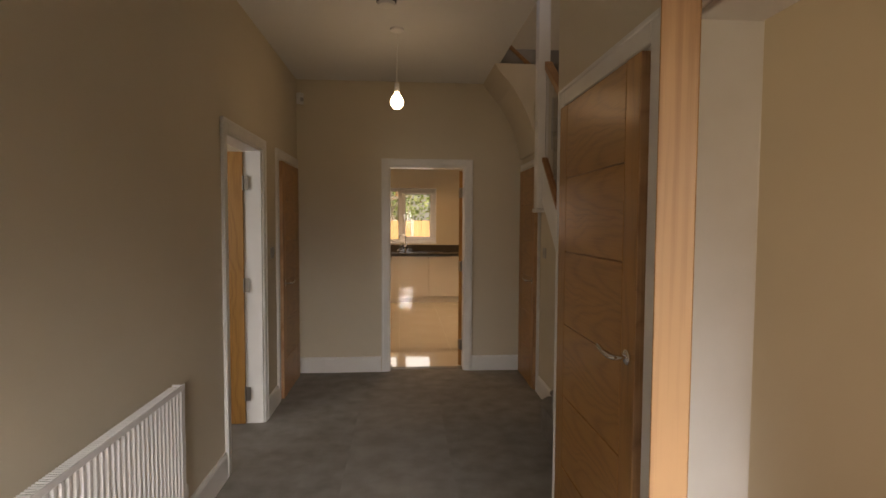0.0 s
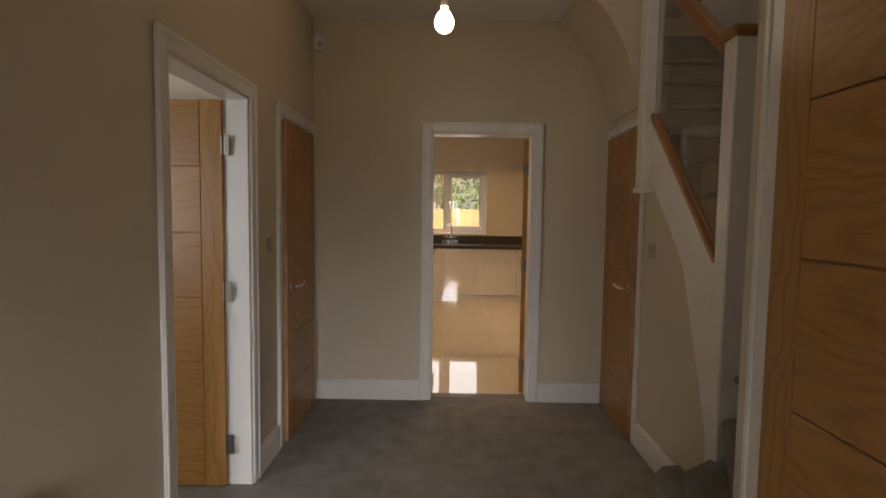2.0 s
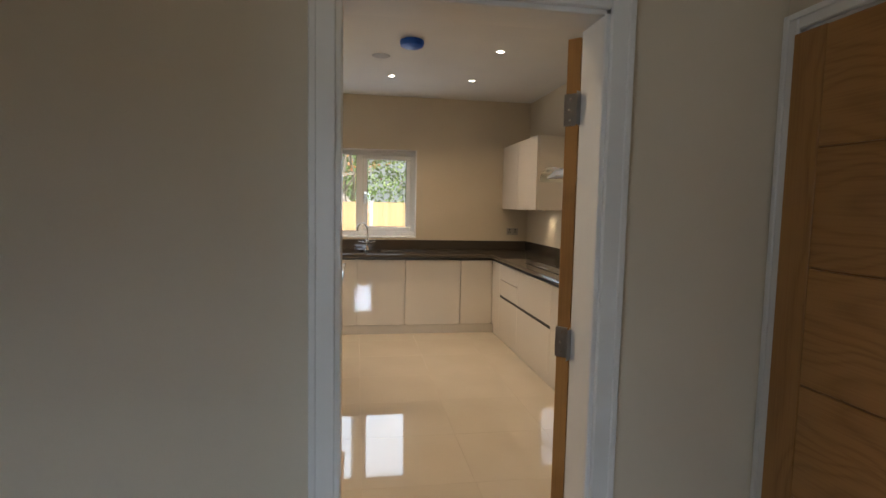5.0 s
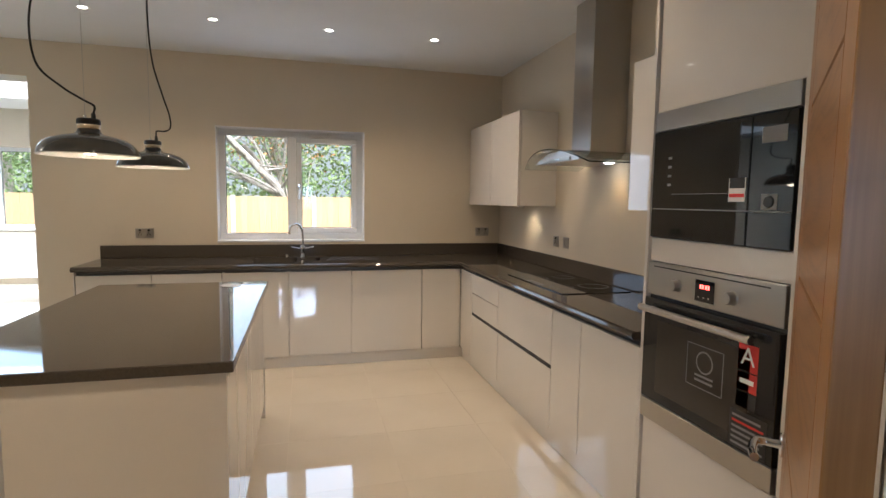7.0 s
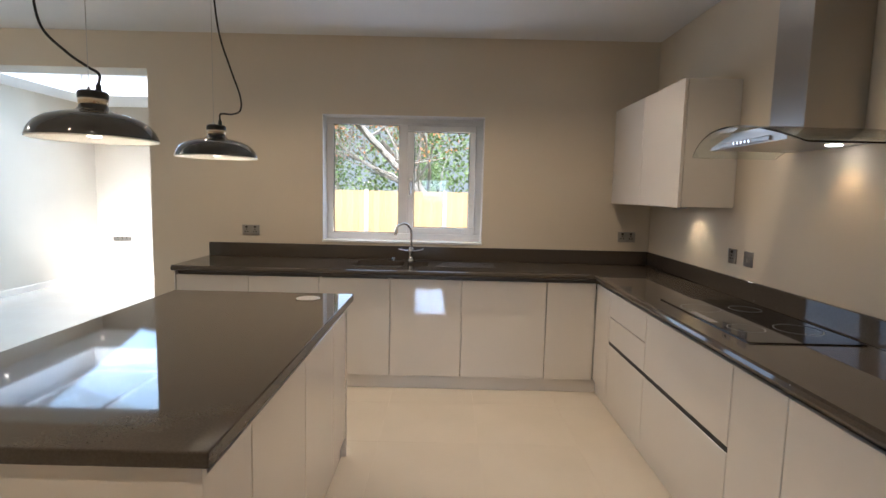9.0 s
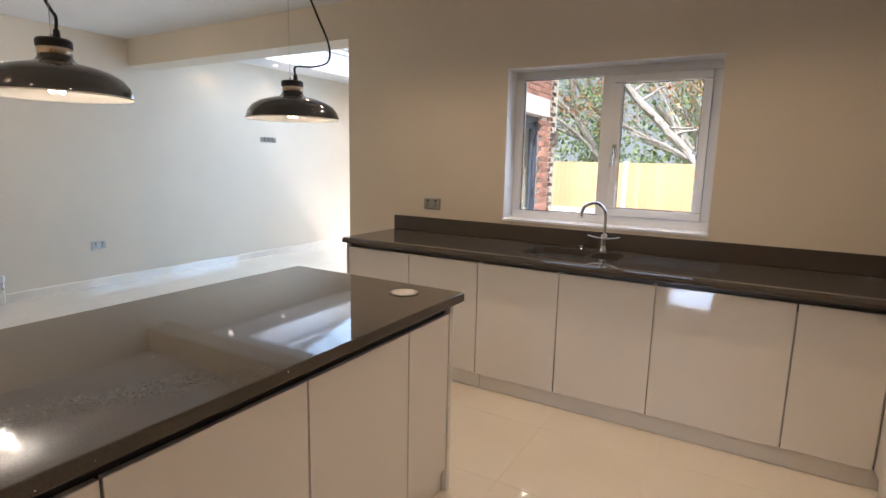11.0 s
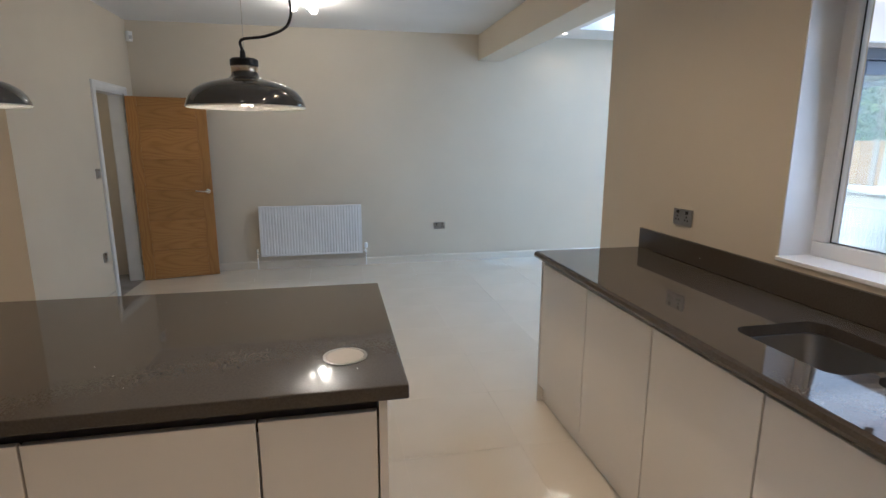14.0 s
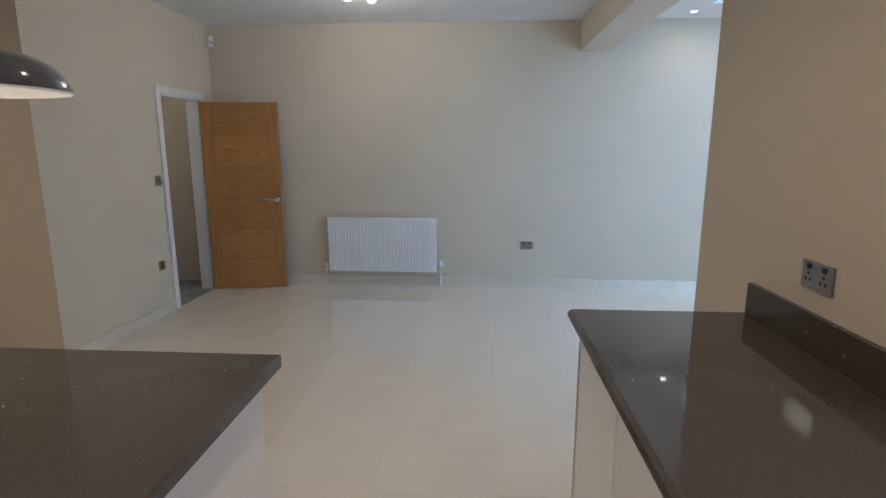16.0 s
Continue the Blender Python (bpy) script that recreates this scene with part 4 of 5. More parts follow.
# cooker hood
hood = thing("cooker_hood", "stainless steel chimney hood with curved glass canopy", "cooker hood")
HY = 7.90
part("chimney", box(1.86, 2.117, HY - 0.15, HY + 0.09, 1.80, KC - 0.004, 0.002), STEEL, hood)
part("chimney_sleeve", box(1.866, 2.117, HY - 0.144, HY + 0.084, 2.5, KC - 0.002, 0.001), STEEL, hood)
part("body", prism([(HY - 0.30, 1.735), (HY + 0.30, 1.735), (HY + 0.30, 1.745), (HY + 0.11, 1.80), (HY - 0.17, 1.80), (HY - 0.30, 1.745)], "x", 1.70, 2.117), STEEL, hood)
part("control_strip", box(1.690, 1.701, HY - 0.20, HY + 0.20, 1.738, 1.760, 0.003), SATIN, hood)
for i in range(5):
    part("button", tube([(1.690, HY - 0.06 + i * 0.03, 1.749), (1.685, HY - 0.06 + i * 0.03, 1.749)], 0.007, 10), CHROME, hood, "", True)
bm = bmesh.new()
cols = []
for i in range(25):
    u = i / 24 * 2 - 1
    y, z = HY + 0.45 * u, 1.808 - 0.10 * u * u
    front_x = 1.61 + 0.07 * u * u
    cols.append([bm.verts.new(v) for v in ((front_x, y, z), (2.12, y, z), (2.12, y, z + 0.007), (front_x, y, z + 0.007))])
for p, q in zip(cols, cols[1:]):
    for a, b in ((0, 1), (1, 2), (2, 3), (3, 0)):
        bm.faces.new((p[a], p[b], q[b], q[a]))
bm.faces.new(cols[0]), bm.faces.new(cols[-1][::-1])
bmesh.ops.recalc_face_normals(bm, faces=bm.faces[:])
g = part("glass_canopy", bm, HOOD_GLASS, hood, "curved clear glass canopy", True)
g.visible_shadow = False
part("hood_lamp", lathe([(0, -0.002), (0.028, -0.003), (0.032, 0)], 18, None, (2.03, HY - 0.10, 1.735)), LED, hood, "lit hood lamp")
part("spare_lamp", lathe([(0, -0.002), (0.028, -0.003), (0.032, 0)], 18, None, (2.03, HY + 0.20, 1.735)), WHITE_LABEL, hood, "unlit hood lamp")
lamp("hood_spot", "SPOT", (2.03, HY - 0.10, 1.722), STRIP_W * 0.7, (1.0, 0.58, 0.20), 0.015, 100, 0.9, (2.07, HY - 0.10, 1.3))

# oven tower
TX = 1.52
tower = thing("oven_tower", "tall gloss cream housing with two built-in ovens", "tall cabinet")
part("side_panel", box(TX - 0.005, 2.118, 6.650, 6.669, 0.0, 2.33, 0.001), UNIT, tower)
part("side_panel", box(TX - 0.005, 2.118, 5.945, 5.963, 0.0, 2.33, 0.001), UNIT, tower)
part("carcass", box(TX + 0.03, 2.118, 5.964, 6.649, 0.11, 2.33), UNIT_SIDE, tower)
for n, z0, z1 in (("drawer_front", 0.115, 0.562), ("filler", 1.236, 1.334), ("door", 1.848, 2.325)):
    front(tower, "x", TX + 0.008, 5.966, 6.648, z0, z1, n)
part("plinth", box(TX + 0.05, TX + 0.07, 5.945, 6.669, 0.0, 0.108), UNIT, tower)

mw = thing("built_in_microwave", "black glass built-in microwave with steel top trim", "microwave")
part("body", box(TX + 0.012, TX + 0.03, 5.975, 6.64, 1.337, 1.845, 0.001), BLACK, mw)
part("top_trim", box(TX - 0.004, TX + 0.012, 5.975, 6.64, 1.768, 1.845, 0.002), STEEL, mw, "brushed steel trim")
part("glass_door", box(TX - 0.006, TX + 0.011, 6.145, 6.64, 1.337, 1.764, 0.003), BLACK_GLASS, mw)
part("control_panel", box(TX - 0.006, TX + 0.011, 5.975, 6.142, 1.337, 1.764, 0.003), BLACK_GLASS, mw)
part("door_seam", box(TX - 0.0065, TX - 0.0058, 5.98, 6.635, 1.452, 1.456), GREY_PRINT, mw)
part("window_edge", box(TX - 0.0068, TX - 0.0058, 6.20, 6.52, 1.512, 1.514), GREY_PRINT, mw)
for i in range(4):
    part("control_mark", box(TX - 0.0072, TX - 0.006, 6.525, 6.545, 1.545 + 0.035 * i, 1.555 + 0.035 * i), GREY_PRINT, mw)
part("display", box(TX - 0.0072, TX - 0.006, 6.01, 6.10, 1.67, 1.72), GREY_PRINT, mw)
part("knob_frame", box(TX - 0.0072, TX - 0.006, 6.03, 6.09, 1.46, 1.51), GREY_PRINT, mw)
part("knob", lathe([(0, 0.006), (0.017, 0.005), (0.02, 0)], 20), BLACK, mw, "", True, Matrix.Translation((TX - 0.007, 6.06, 1.485)) @ Euler((0, radians(-90), 0)).to_matrix().to_4x4())
lb = part("label_sticker", box(TX - 0.0075, TX - 0.006, 6.155, 6.225, 1.485, 1.565), WHITE_LABEL, mw, "white sticker with red and dark bars")
part("red_bar", box(TX - 0.008, TX - 0.0073, 6.158, 6.222, 1.50, 1.512), RED_LABEL, lb)
part("dark_bar", box(TX - 0.008, TX - 0.0073, 6.158, 6.222, 1.53, 1.565), CHANNEL, lb)

ov = thing("built_in_oven", "stainless steel single oven with glass door, lit clock", "oven")
part("body", box(TX + 0.012, TX + 0.03, 5.975, 6.64, 0.565, 1.233, 0.001), BLACK, ov)
part("control_panel", box(TX - 0.006, TX + 0.012, 5.975, 6.64, 1.098, 1.233, 0.002), STEEL, ov, "brushed steel control panel")
part("panel_line", box(TX - 0.0068, TX - 0.0058, 6.03, 6.60, 1.214, 1.219), CHANNEL, ov)
door = part("oven_door", box(TX - 0.014, TX + 0.011, 5.975, 6.64, 0.655, 1.085, 0.003), BLACK_GLASS, ov)
part("inner_window", box(TX - 0.0152, TX - 0.0138, 6.08, 6.55, 0.70, 1.0), OVEN_GLASS, door, "smoked window")
part("lower_trim", box(TX - 0.014, TX + 0.011, 5.975, 6.64, 0.567, 0.651, 0.002), STEEL, ov, "brushed steel lower trim")
part("handle", tube([(TX - 0.05, 6.05, 1.045), (TX - 0.05, 6.62, 1.045)], 0.014, 14), STEEL, door, "brushed steel bar handle", True)
for y in (6.09, 6.58):
    part("handle_post", tube([(TX - 0.012, y, 1.045), (TX - 0.05, y, 1.045)], 0.008, 10), STEEL, door, "", True)
for y in (6.453, 6.18):
    part("knob", lathe([(0, 0.03), (0.019, 0.029), (0.021, 0.024), (0.022, 0.004), (0.026, 0)], 22), STEEL, ov, "", True, Matrix.Translation((TX - 0.006, y, 1.157)) @ Euler((0, radians(-90), 0)).to_matrix().to_4x4())
dp = part("clock", box(TX - 0.0078, TX - 0.0058, 6.262, 6.358, 1.118, 1.198, 0.001), BLACK_GLASS, ov, "black clock window")
for i in range(4):
    y = 6.325 - i * 0.012 - (0.004 if i > 1 else 0)
    part("digit", box(TX - 0.0084, TX - 0.0077, y, y + 0.008, 1.166, 1.181), CLOCK, dp)
for i in range(3):
    part("button", lathe([(0, 0.003), (0.004, 0.0025), (0.0045, 0)], 10), CHROME, dp, "", False, Matrix.Translation((TX - 0.0078, 6.285 + i * 0.025, 1.135)) @ Euler((0, radians(-90), 0)).to_matrix().to_4x4())


def writing(text, size, m, mat, parent, name="lettering"):
    cu = bpy.data.curves.new(name, "FONT")
    cu.body, cu.size, cu.align_x, cu.align_y, cu.extrude = text, size, "CENTER", "CENTER", 0.0003
    tmp = bpy.data.objects.new(name, cu)
    scene.collection.objects.link(tmp)
    me = bpy.data.meshes.new_from_object(tmp.evaluated_get(bpy.context.evaluated_depsgraph_get()))
    bpy.data.objects.remove(tmp)
    me.materials.clear()
    me.materials.append(mat)
    ob = new(name, me)
    ob.parent, ob.matrix_basis = parent, m
    return ob


FACE = Matrix(((0, 0, -1, 0), (-1, 0, 0, 0), (0, 1, 0, 0), (0, 0, 0, 1)))
tk = part("energy_label", box(TX - 0.0152, TX - 0.0142, 6.05, 6.13, 0.93, 1.02), RED_LABEL, door, "red energy label with a white letter")
writing("A", 0.085, Matrix.Translation((TX - 0.0156, 6.09, 0.977)) @ FACE, WHITE_LABEL, tk)
tk2 = part("red_label", box(TX - 0.0152, TX - 0.0142, 6.05, 6.13, 0.862, 0.925), RED_LABEL, door, "red label with pale bars")
part("pale_bar", box(TX - 0.0158, TX - 0.015, 6.062, 6.118, 0.888, 0.904), WHITE_LABEL, tk2)
part("dark_label", box(TX - 0.0152, TX - 0.0142, 6.05, 6.13, 0.805, 0.858), CHANNEL, door)
inf = part("information_sticker", box(TX - 0.0154, TX - 0.0142, 6.0, 6.15, 0.66, 0.79), CHANNEL, door, "black sticker with rows of small pale print")
for i in range(6):
    part("print_bar", box(TX - 0.016, TX - 0.0153, 6.012 + 0.012 * (i % 2), 6.14, 0.672 + 0.019 * i, 0.680 + 0.019 * i), GREY_PRINT if i != 4 else RED_LABEL, inf)
for a in ((6.19, 6.37, 0.80, 0.803), (6.19, 6.37, 0.957, 0.96), (6.19, 6.193, 0.80, 0.96), (6.367, 6.37, 0.80, 0.96)):
    part("sticker_outline", box(TX - 0.0156, TX - 0.015, *a), GREY_PRINT, door)
part("sticker_ring", lathe([(0.036, 0), (0.038, 0.0006), (0.042, 0)], 28), GREY_PRINT, door, "", False, Matrix.Translation((TX - 0.0154, 6.28, 0.90)) @ Euler((0, radians(-90), 0)).to_matrix().to_4x4())
for i in range(2):
    part("print_bar", box(TX - 0.0158, TX - 0.015, 6.235, 6.325, 0.825 + i * 0.018, 0.833 + i * 0.018), GREY_PRINT, door)

tall = thing("larder_unit", "tall gloss cream fridge housing beside the oven tower", "tall cabinet")
part("carcass", box(TX + 0.03, 2.118, 5.09, 5.944, 0.11, 2.33), UNIT_SIDE, tall)
front(tall, "x", TX + 0.008, 5.30, 5.94, 0.115, 1.055)
front(tall, "x", TX + 0.008, 5.30, 5.94, 1.062, 2.325)
front(tall, "x", TX + 0.008, 5.092, 5.298, 0.115, 2.325, "filler")
part("plinth", box(TX + 0.05, TX + 0.07, 5.09, 5.944, 0.0, 0.108), UNIT, tall)

# island
IX0, IX1, IY0, IY1 = -1.138, -0.133, 6.59, 8.415
isl = thing("island_worktop", "dark grey quartz island worktop with polished top", "worktop")
part("slab", box(IX0, IX1, IY0, IY1, Z0, Z1, 0.004, 2), QUARTZ, isl)
ie = [6.64, 6.925, 7.50, 8.03, 8.335]
for k, (a, b) in enumerate(zip(ie, ie[1:])):
    ob = thing("island_cabinet", "gloss cream handleless island cabinet", "kitchen cabinet", group="island cabinets")
    part("carcass", box(-1.09, IX1 - 0.086, a, b, 0.11, 0.80), UNIT_SIDE, ob)
    front(ob, "-x", IX1 - 0.03, a, b, 0.115, 0.838, gap=0.003)
    part("handle_rail", box(IX1 - 0.085, IX1 - 0.053, a, b, 0.80, 0.879), CHANNEL, ob, "black recessed handle rail")
single("island_end_panel", box(-1.105, IX1 - 0.026, 8.337, 8.36, 0.0, 0.879, 0.001), UNIT, "gloss cream island end panel", "panel")
single("island_end_panel", box(-1.105, IX1 - 0.026, 6.615, 6.638, 0.0, 0.879, 0.001), UNIT, "gloss cream island end panel facing the door", "panel")
single("island_back_panel", box(-1.112, -1.092, 6.638, 8.337, 0.0, 0.879, 0.001), UNIT, "gloss cream island back panel", "panel")
single("island_plinth", box(-0.20, -0.185, 6.64, 8.335, 0.0, 0.109, 0.001), UNIT, "cream recessed island plinth", "plinth")
pop = thing("pop_up_socket", "round white pop-up socket flush in the worktop", "socket", pose(-0.347, 8.257, Z1))
part("ring", lathe([(0.063, 0), (0.064, 0.0025), (0.056, 0.003), (0.055, 0.001)], 36), SATIN, pop, "satin steel ring", True)
part("cap", lathe([(0.0545, 0.0012), (0.053, 0.0028), (0, 0.0032)], 36), CAP, pop, "", True)


# pendants
def pendant(x, y, rim_z, swing):
    ob = thing("pendant_lamp", "grey enamel dome pendant lamp, lit, with slack black flex", "pendant light", pose(x, y, rim_z), group="pendants over the island")
    R = 0.178
    prof = [(R, 0.0), (R + 0.002, 0.003), (R, 0.012), (R - 0.007, 0.030), (R - 0.022, 0.050), (R - 0.048, 0.067), (R - 0.085, 0.079), (0.058, 0.086), (0.048, 0.091), (0.041, 0.099), (0.039, 0.107)]
    part("shade", lathe(prof, 48), SHADE, ob, "glossy grey enamel dome", True)
    part("lining", lathe([(R - 0.003, 0.001), (R - 0.004, 0.012), (R - 0.011, 0.028), (R - 0.026, 0.046), (R - 0.052, 0.062), (R - 0.09, 0.074), (0.04, 0.082), (0, 0.083)], 48), SHADE_IN, ob, "white enamel lining", True)
    part("rim", lathe([(R - 0.003, 0.001), (R, -0.001), (R + 0.002, 0.003)], 48), SHADE_IN, ob, "white rim", True)
    part("band", lathe([(0.039, 0.106), (0.0405, 0.108), (0.0405, 0.124), (0.039, 0.126)], 32), BRASS, ob, "brushed metal band", True)
    part("cap", lathe([(0.040, 0.125), (0.0425, 0.127), (0.0425, 0.143), (0.038, 0.148), (0, 0.149)], 32), BLACK, ob, "black cap", True)
    part("flex_grip", lathe([(0.009, 0.148), (0.008, 0.167), (0.005, 0.172), (0, 0.173)], 14, None, (0.018, 0, 0)), BLACK, ob, "", True)
    part("wire_grip", lathe([(0.006, 0.148), (0.004, 0.162), (0, 0.163)], 12, None, (-0.012, 0, 0)), CHROME, ob, "", True)
    up = KC - rim_z
    part("wire", tube([(-0.012, 0, 0.155), (-0.012, 0, up)], 0.0011, 6), STEEL, ob, "thin steel suspension wire")
    part("flex", tube(smooth_curve([(0.018, 0, 0.167), (0.022, 0.0, 0.20), *[(dx, dy, dz) for dx, dy, dz in swing], (0.0, 0.0, up - 0.03)], 10), 0.0042, 8), CABLE, ob, "slack black fabric flex", True)
    part("ceiling_rose", lathe([(0, up), (0.055, up - 0.001), (0.055, up - 0.022), (0.05, up - 0.028), (0, up - 0.03)], 28), SHADE, ob, "", True)
    part("bulb_holder", lathe([(0.02, 0.082), (0.02, 0.05), (0, 0.048)], 16), WHITE_PLASTIC, ob, "", True)
    b = part("lamp_body", lathe([(0.012, 0.055), (0.02, 0.045), (0.026, 0.022), (0.026, 0.016), (0, 0.015)], 20), GREY_ALU, ob, "", True)
    for k in range(3):
        c = (0.014 * math.cos(2.1 * k), 0.014 * math.sin(2.1 * k), 0.0)
        part("led_lens", lathe([(0.0085, 0.016), (0.008, 0.011), (0.005, 0.008), (0, 0.007)], 12, None, c), BULB, b, "", True)
    b.visible_shadow = False
    lamp("pendant_light", "SPOT", (x, y, rim_z - 0.012), PENDANT_W, (1.0, 0.78, 0.50), 0.03, 150, 0.5)
    lamp("pendant_spill", "POINT", (x, y, rim_z + 0.016), PENDANT_W * 0.2, (1.0, 0.78, 0.50), 0.028)
    return ob


pendant(-0.732, 7.172, 1.634, [(-0.02, 0.01, 0.225), (-0.10, 0.03, 0.275), (-0.19, 0.05, 0.36), (-0.21, 0.05, 0.50), (-0.19, 0.05, 0.64), (-0.13, 0.05, 0.78), (-0.05, 0.02, 0.98)])
pendant(-0.70, 7.985, 1.634, [(0.045, 0.075, 0.21), (0.06, 0.14, 0.24), (0.055, 0.15, 0.31), (0.03, 0.11, 0.42), (0.0, 0.05, 0.58), (-0.01, 0.02, 0.80)])


# ceiling fittings
def downlight(x, y, energy, warm=WARM, z=KC):
    ob = thing("downlight", "white rimmed recessed downlight, lit", "downlight", pose(x, y, z), group="recessed ceiling downlights")
    part("bezel", lathe([(0.028, -0.001), (0.03, -0.004), (0.041, -0.004), (0.044, -0.0005)], 28), WHITE_PLASTIC, ob, "", True)
    part("led", lathe([(0.029, -0.0015), (0, -0.0018)], 20), LED, ob)
    lamp("downlight_spot", "SPOT", (x, y, z - 0.012), energy, warm, 0.03, 130, 0.8)


for x in (1.14, 0.305, -0.525, -1.36):
    downlight(x, 9.0, DOWNLIGHT_W)
# The downlight at y=6.95 is unseen, added at half power to fill.
for y in (7.93, 6.95):
    downlight(1.15, y, DOWNLIGHT_W * (1.0 if y > 7.5 else 0.5))
for x in (0.1, -1.0, -2.1):
    downlight(x, 5.65, DOWNLIGHT_W)
for x, y in ((-5.13, 11.0), (-5.13, 11.95), (-3.1, 10.68), (-5.05, 13.7), (-3.6, 13.7)):
    downlight(x, y, DOWNLIGHT_W * 0.25)
cov = thing("smoke_detector", "smoke detector under a bright blue dust cover", "smoke alarm", pose(0.385, 7.77, KC))
part("base", lathe([(0, 0), (0.055, 0), (0.055, -0.012), (0, -0.013)], 24), WHITE_PLASTIC, cov, "", True)
part("cover", lathe([(0.070, -0.002), (0.094, -0.012), (0.097, -0.030), (0.088, -0.055), (0.06, -0.068), (0.02, -0.070), (0, -0.070)], 28), BLUE_FILM, cov, "blue plastic dust cover", True)
spk = thing("ceiling_vent", "round grey flush ceiling vent", "vent", pose(0.165, 8.29, KC))
part("grille", lathe([(0, -0.006), (0.07, -0.006), (0.075, -0.004), (0.08, 0)], 32), GREY_PLASTIC, spk, "", True)

cl = thing("ceiling_light", "chrome ceiling light with three lit globe bulbs", "ceiling light", pose(-4.1, 8.05, KC))
part("plate", lathe([(0, 0), (0.07, 0), (0.068, -0.015), (0, -0.02)], 28), CHROME, cl, "", True)
for k in range(3):
    a = radians(20 + 120 * k)
    ex, ey = 0.11 * math.cos(a), 0.11 * math.sin(a)
    part("arm", tube(smooth_curve([(0, 0, -0.015), (ex * 0.6, ey * 0.6, -0.03), (ex, ey, -0.045)], 5), 0.007, 10), CHROME, cl, "", True)
    b = part("bulb", lathe([(0.012, 0), (0.025, -0.01), (0.036, -0.03), (0.036, -0.045), (0.02, -0.065), (0, -0.069)], 18, None, (ex, ey, -0.045)), BULB, cl, "lit globe bulb", True)
    b.visible_shadow = False
lamp("ceiling_cluster_light", "POINT", (-4.1, 8.05, KC - 0.12), CLUSTER_W, (1.0, 0.82, 0.58), 0.03)


# ---- windows ----
def window(name, axis_m, w, h, label, sash=None, sill=0.0):
    """A plastic window: x across from 0, z up from 0, its room face at y=0 and outer face at y=0.07."""
    ob = thing(name, label, "window", axis_m, kind="structure")
    fr = 0.062
    for a in ((0, w, 0, fr), (0, w, h - fr, h), (0, fr, fr, h - fr), (w - fr, w, fr, h - fr), (w * 0.5 - 0.05, w * 0.5 + 0.03, fr, h - fr)):
        part("window_frame", box(a[0], a[1], 0, 0.07, a[2], a[3], 0.005, 2), UPVC, ob)
    x0, x1 = w * 0.5 + 0.03, w - fr
    s = 0.055
    for a in ((x0, x1, fr, fr + s), (x0, x1, h - fr - s, h - fr), (x0, x0 + s, fr + s, h - fr - s), (x1 - s, x1, fr + s, h - fr - s)):
        part("sash", box(a[0] + 0.002, a[1] - 0.002, -0.018, 0.06, a[2] + 0.002, a[3] - 0.002, 0.006, 2), UPVC, ob)
    for a, y in (((fr, w * 0.5 - 0.05, fr, h - fr), 0.03), ((x0 + s, x1 - s, fr + s, h - fr - s), 0.025)):
        p = part("pane", box(a[0] - 0.004, a[1] + 0.004, y, y + 0.02, a[2] - 0.004, a[3] + 0.004), GLASS, ob)
        p.visible_shadow = False
        for q in ((a[0], a[1], a[2], a[2] + 0.004), (a[0], a[1], a[3] - 0.004, a[3]), (a[0], a[0] + 0.004, a[2], a[3]), (a[1] - 0.004, a[1], a[2], a[3])):
            part("gasket", box(q[0], q[1], y - 0.004, y - 0.001, q[2], q[3]), BLACK, ob)
    hz = h * 0.47
    hd = part("handle", box(x0 + 0.015, x0 + 0.041, -0.030, -0.018, hz - 0.05, hz + 0.05, 0.004, 2), CHROME, ob, "chrome espagnolette handle")
    part("lever", tube(smooth_curve([(x0 + 0.028, -0.03, hz + 0.02), (x0 + 0.028, -0.055, hz + 0.01), (x0 + 0.026, -0.06, hz - 0.04), (x0 + 0.022, -0.056, hz - 0.10)], 5), 0.008, 10), CHROME, hd, "", True)
    if axis_m is not None:
        part("trickle_vent", box(x0 + 0.03, x1 - 0.03, -0.012, 0.0, h - fr + 0.012, h - fr + 0.034, 0.003), UPVC, ob)
    return ob


window("window_1", pose(-0.678, 10.165, 1.07), 1.367, 1.065, "white plastic kitchen window with one opening light")
single("window_sill", box(-0.681, 0.692, 10.002, 10.165, 1.056, 1.074, 0.003, 2), UPVC, "white plastic inner window sill", "window sill", "structure")
for nm, a in (("reveal_left", (-0.678, -0.672, 10.012, 10.165, 1.072, 2.135)), ("reveal_right", (0.683, 0.689, 10.012, 10.165, 1.072, 2.135)), ("reveal_top", (-0.672, 0.683, 10.012, 10.165, 2.129, 2.135))):
    single("trim_" + nm, box(*a), TRIM, "white painted window reveal", "reveal", "structure")
window("window_2", pose(-4.45, 14.36, 0.95), 1.30, 1.25, "white plastic extension window")
single("window_sill", box(-4.50, -3.10, 14.22, 14.36, 0.93, 0.952, 0.004, 2), UPVC, "white inner sill of the extension window", "window sill", "structure")

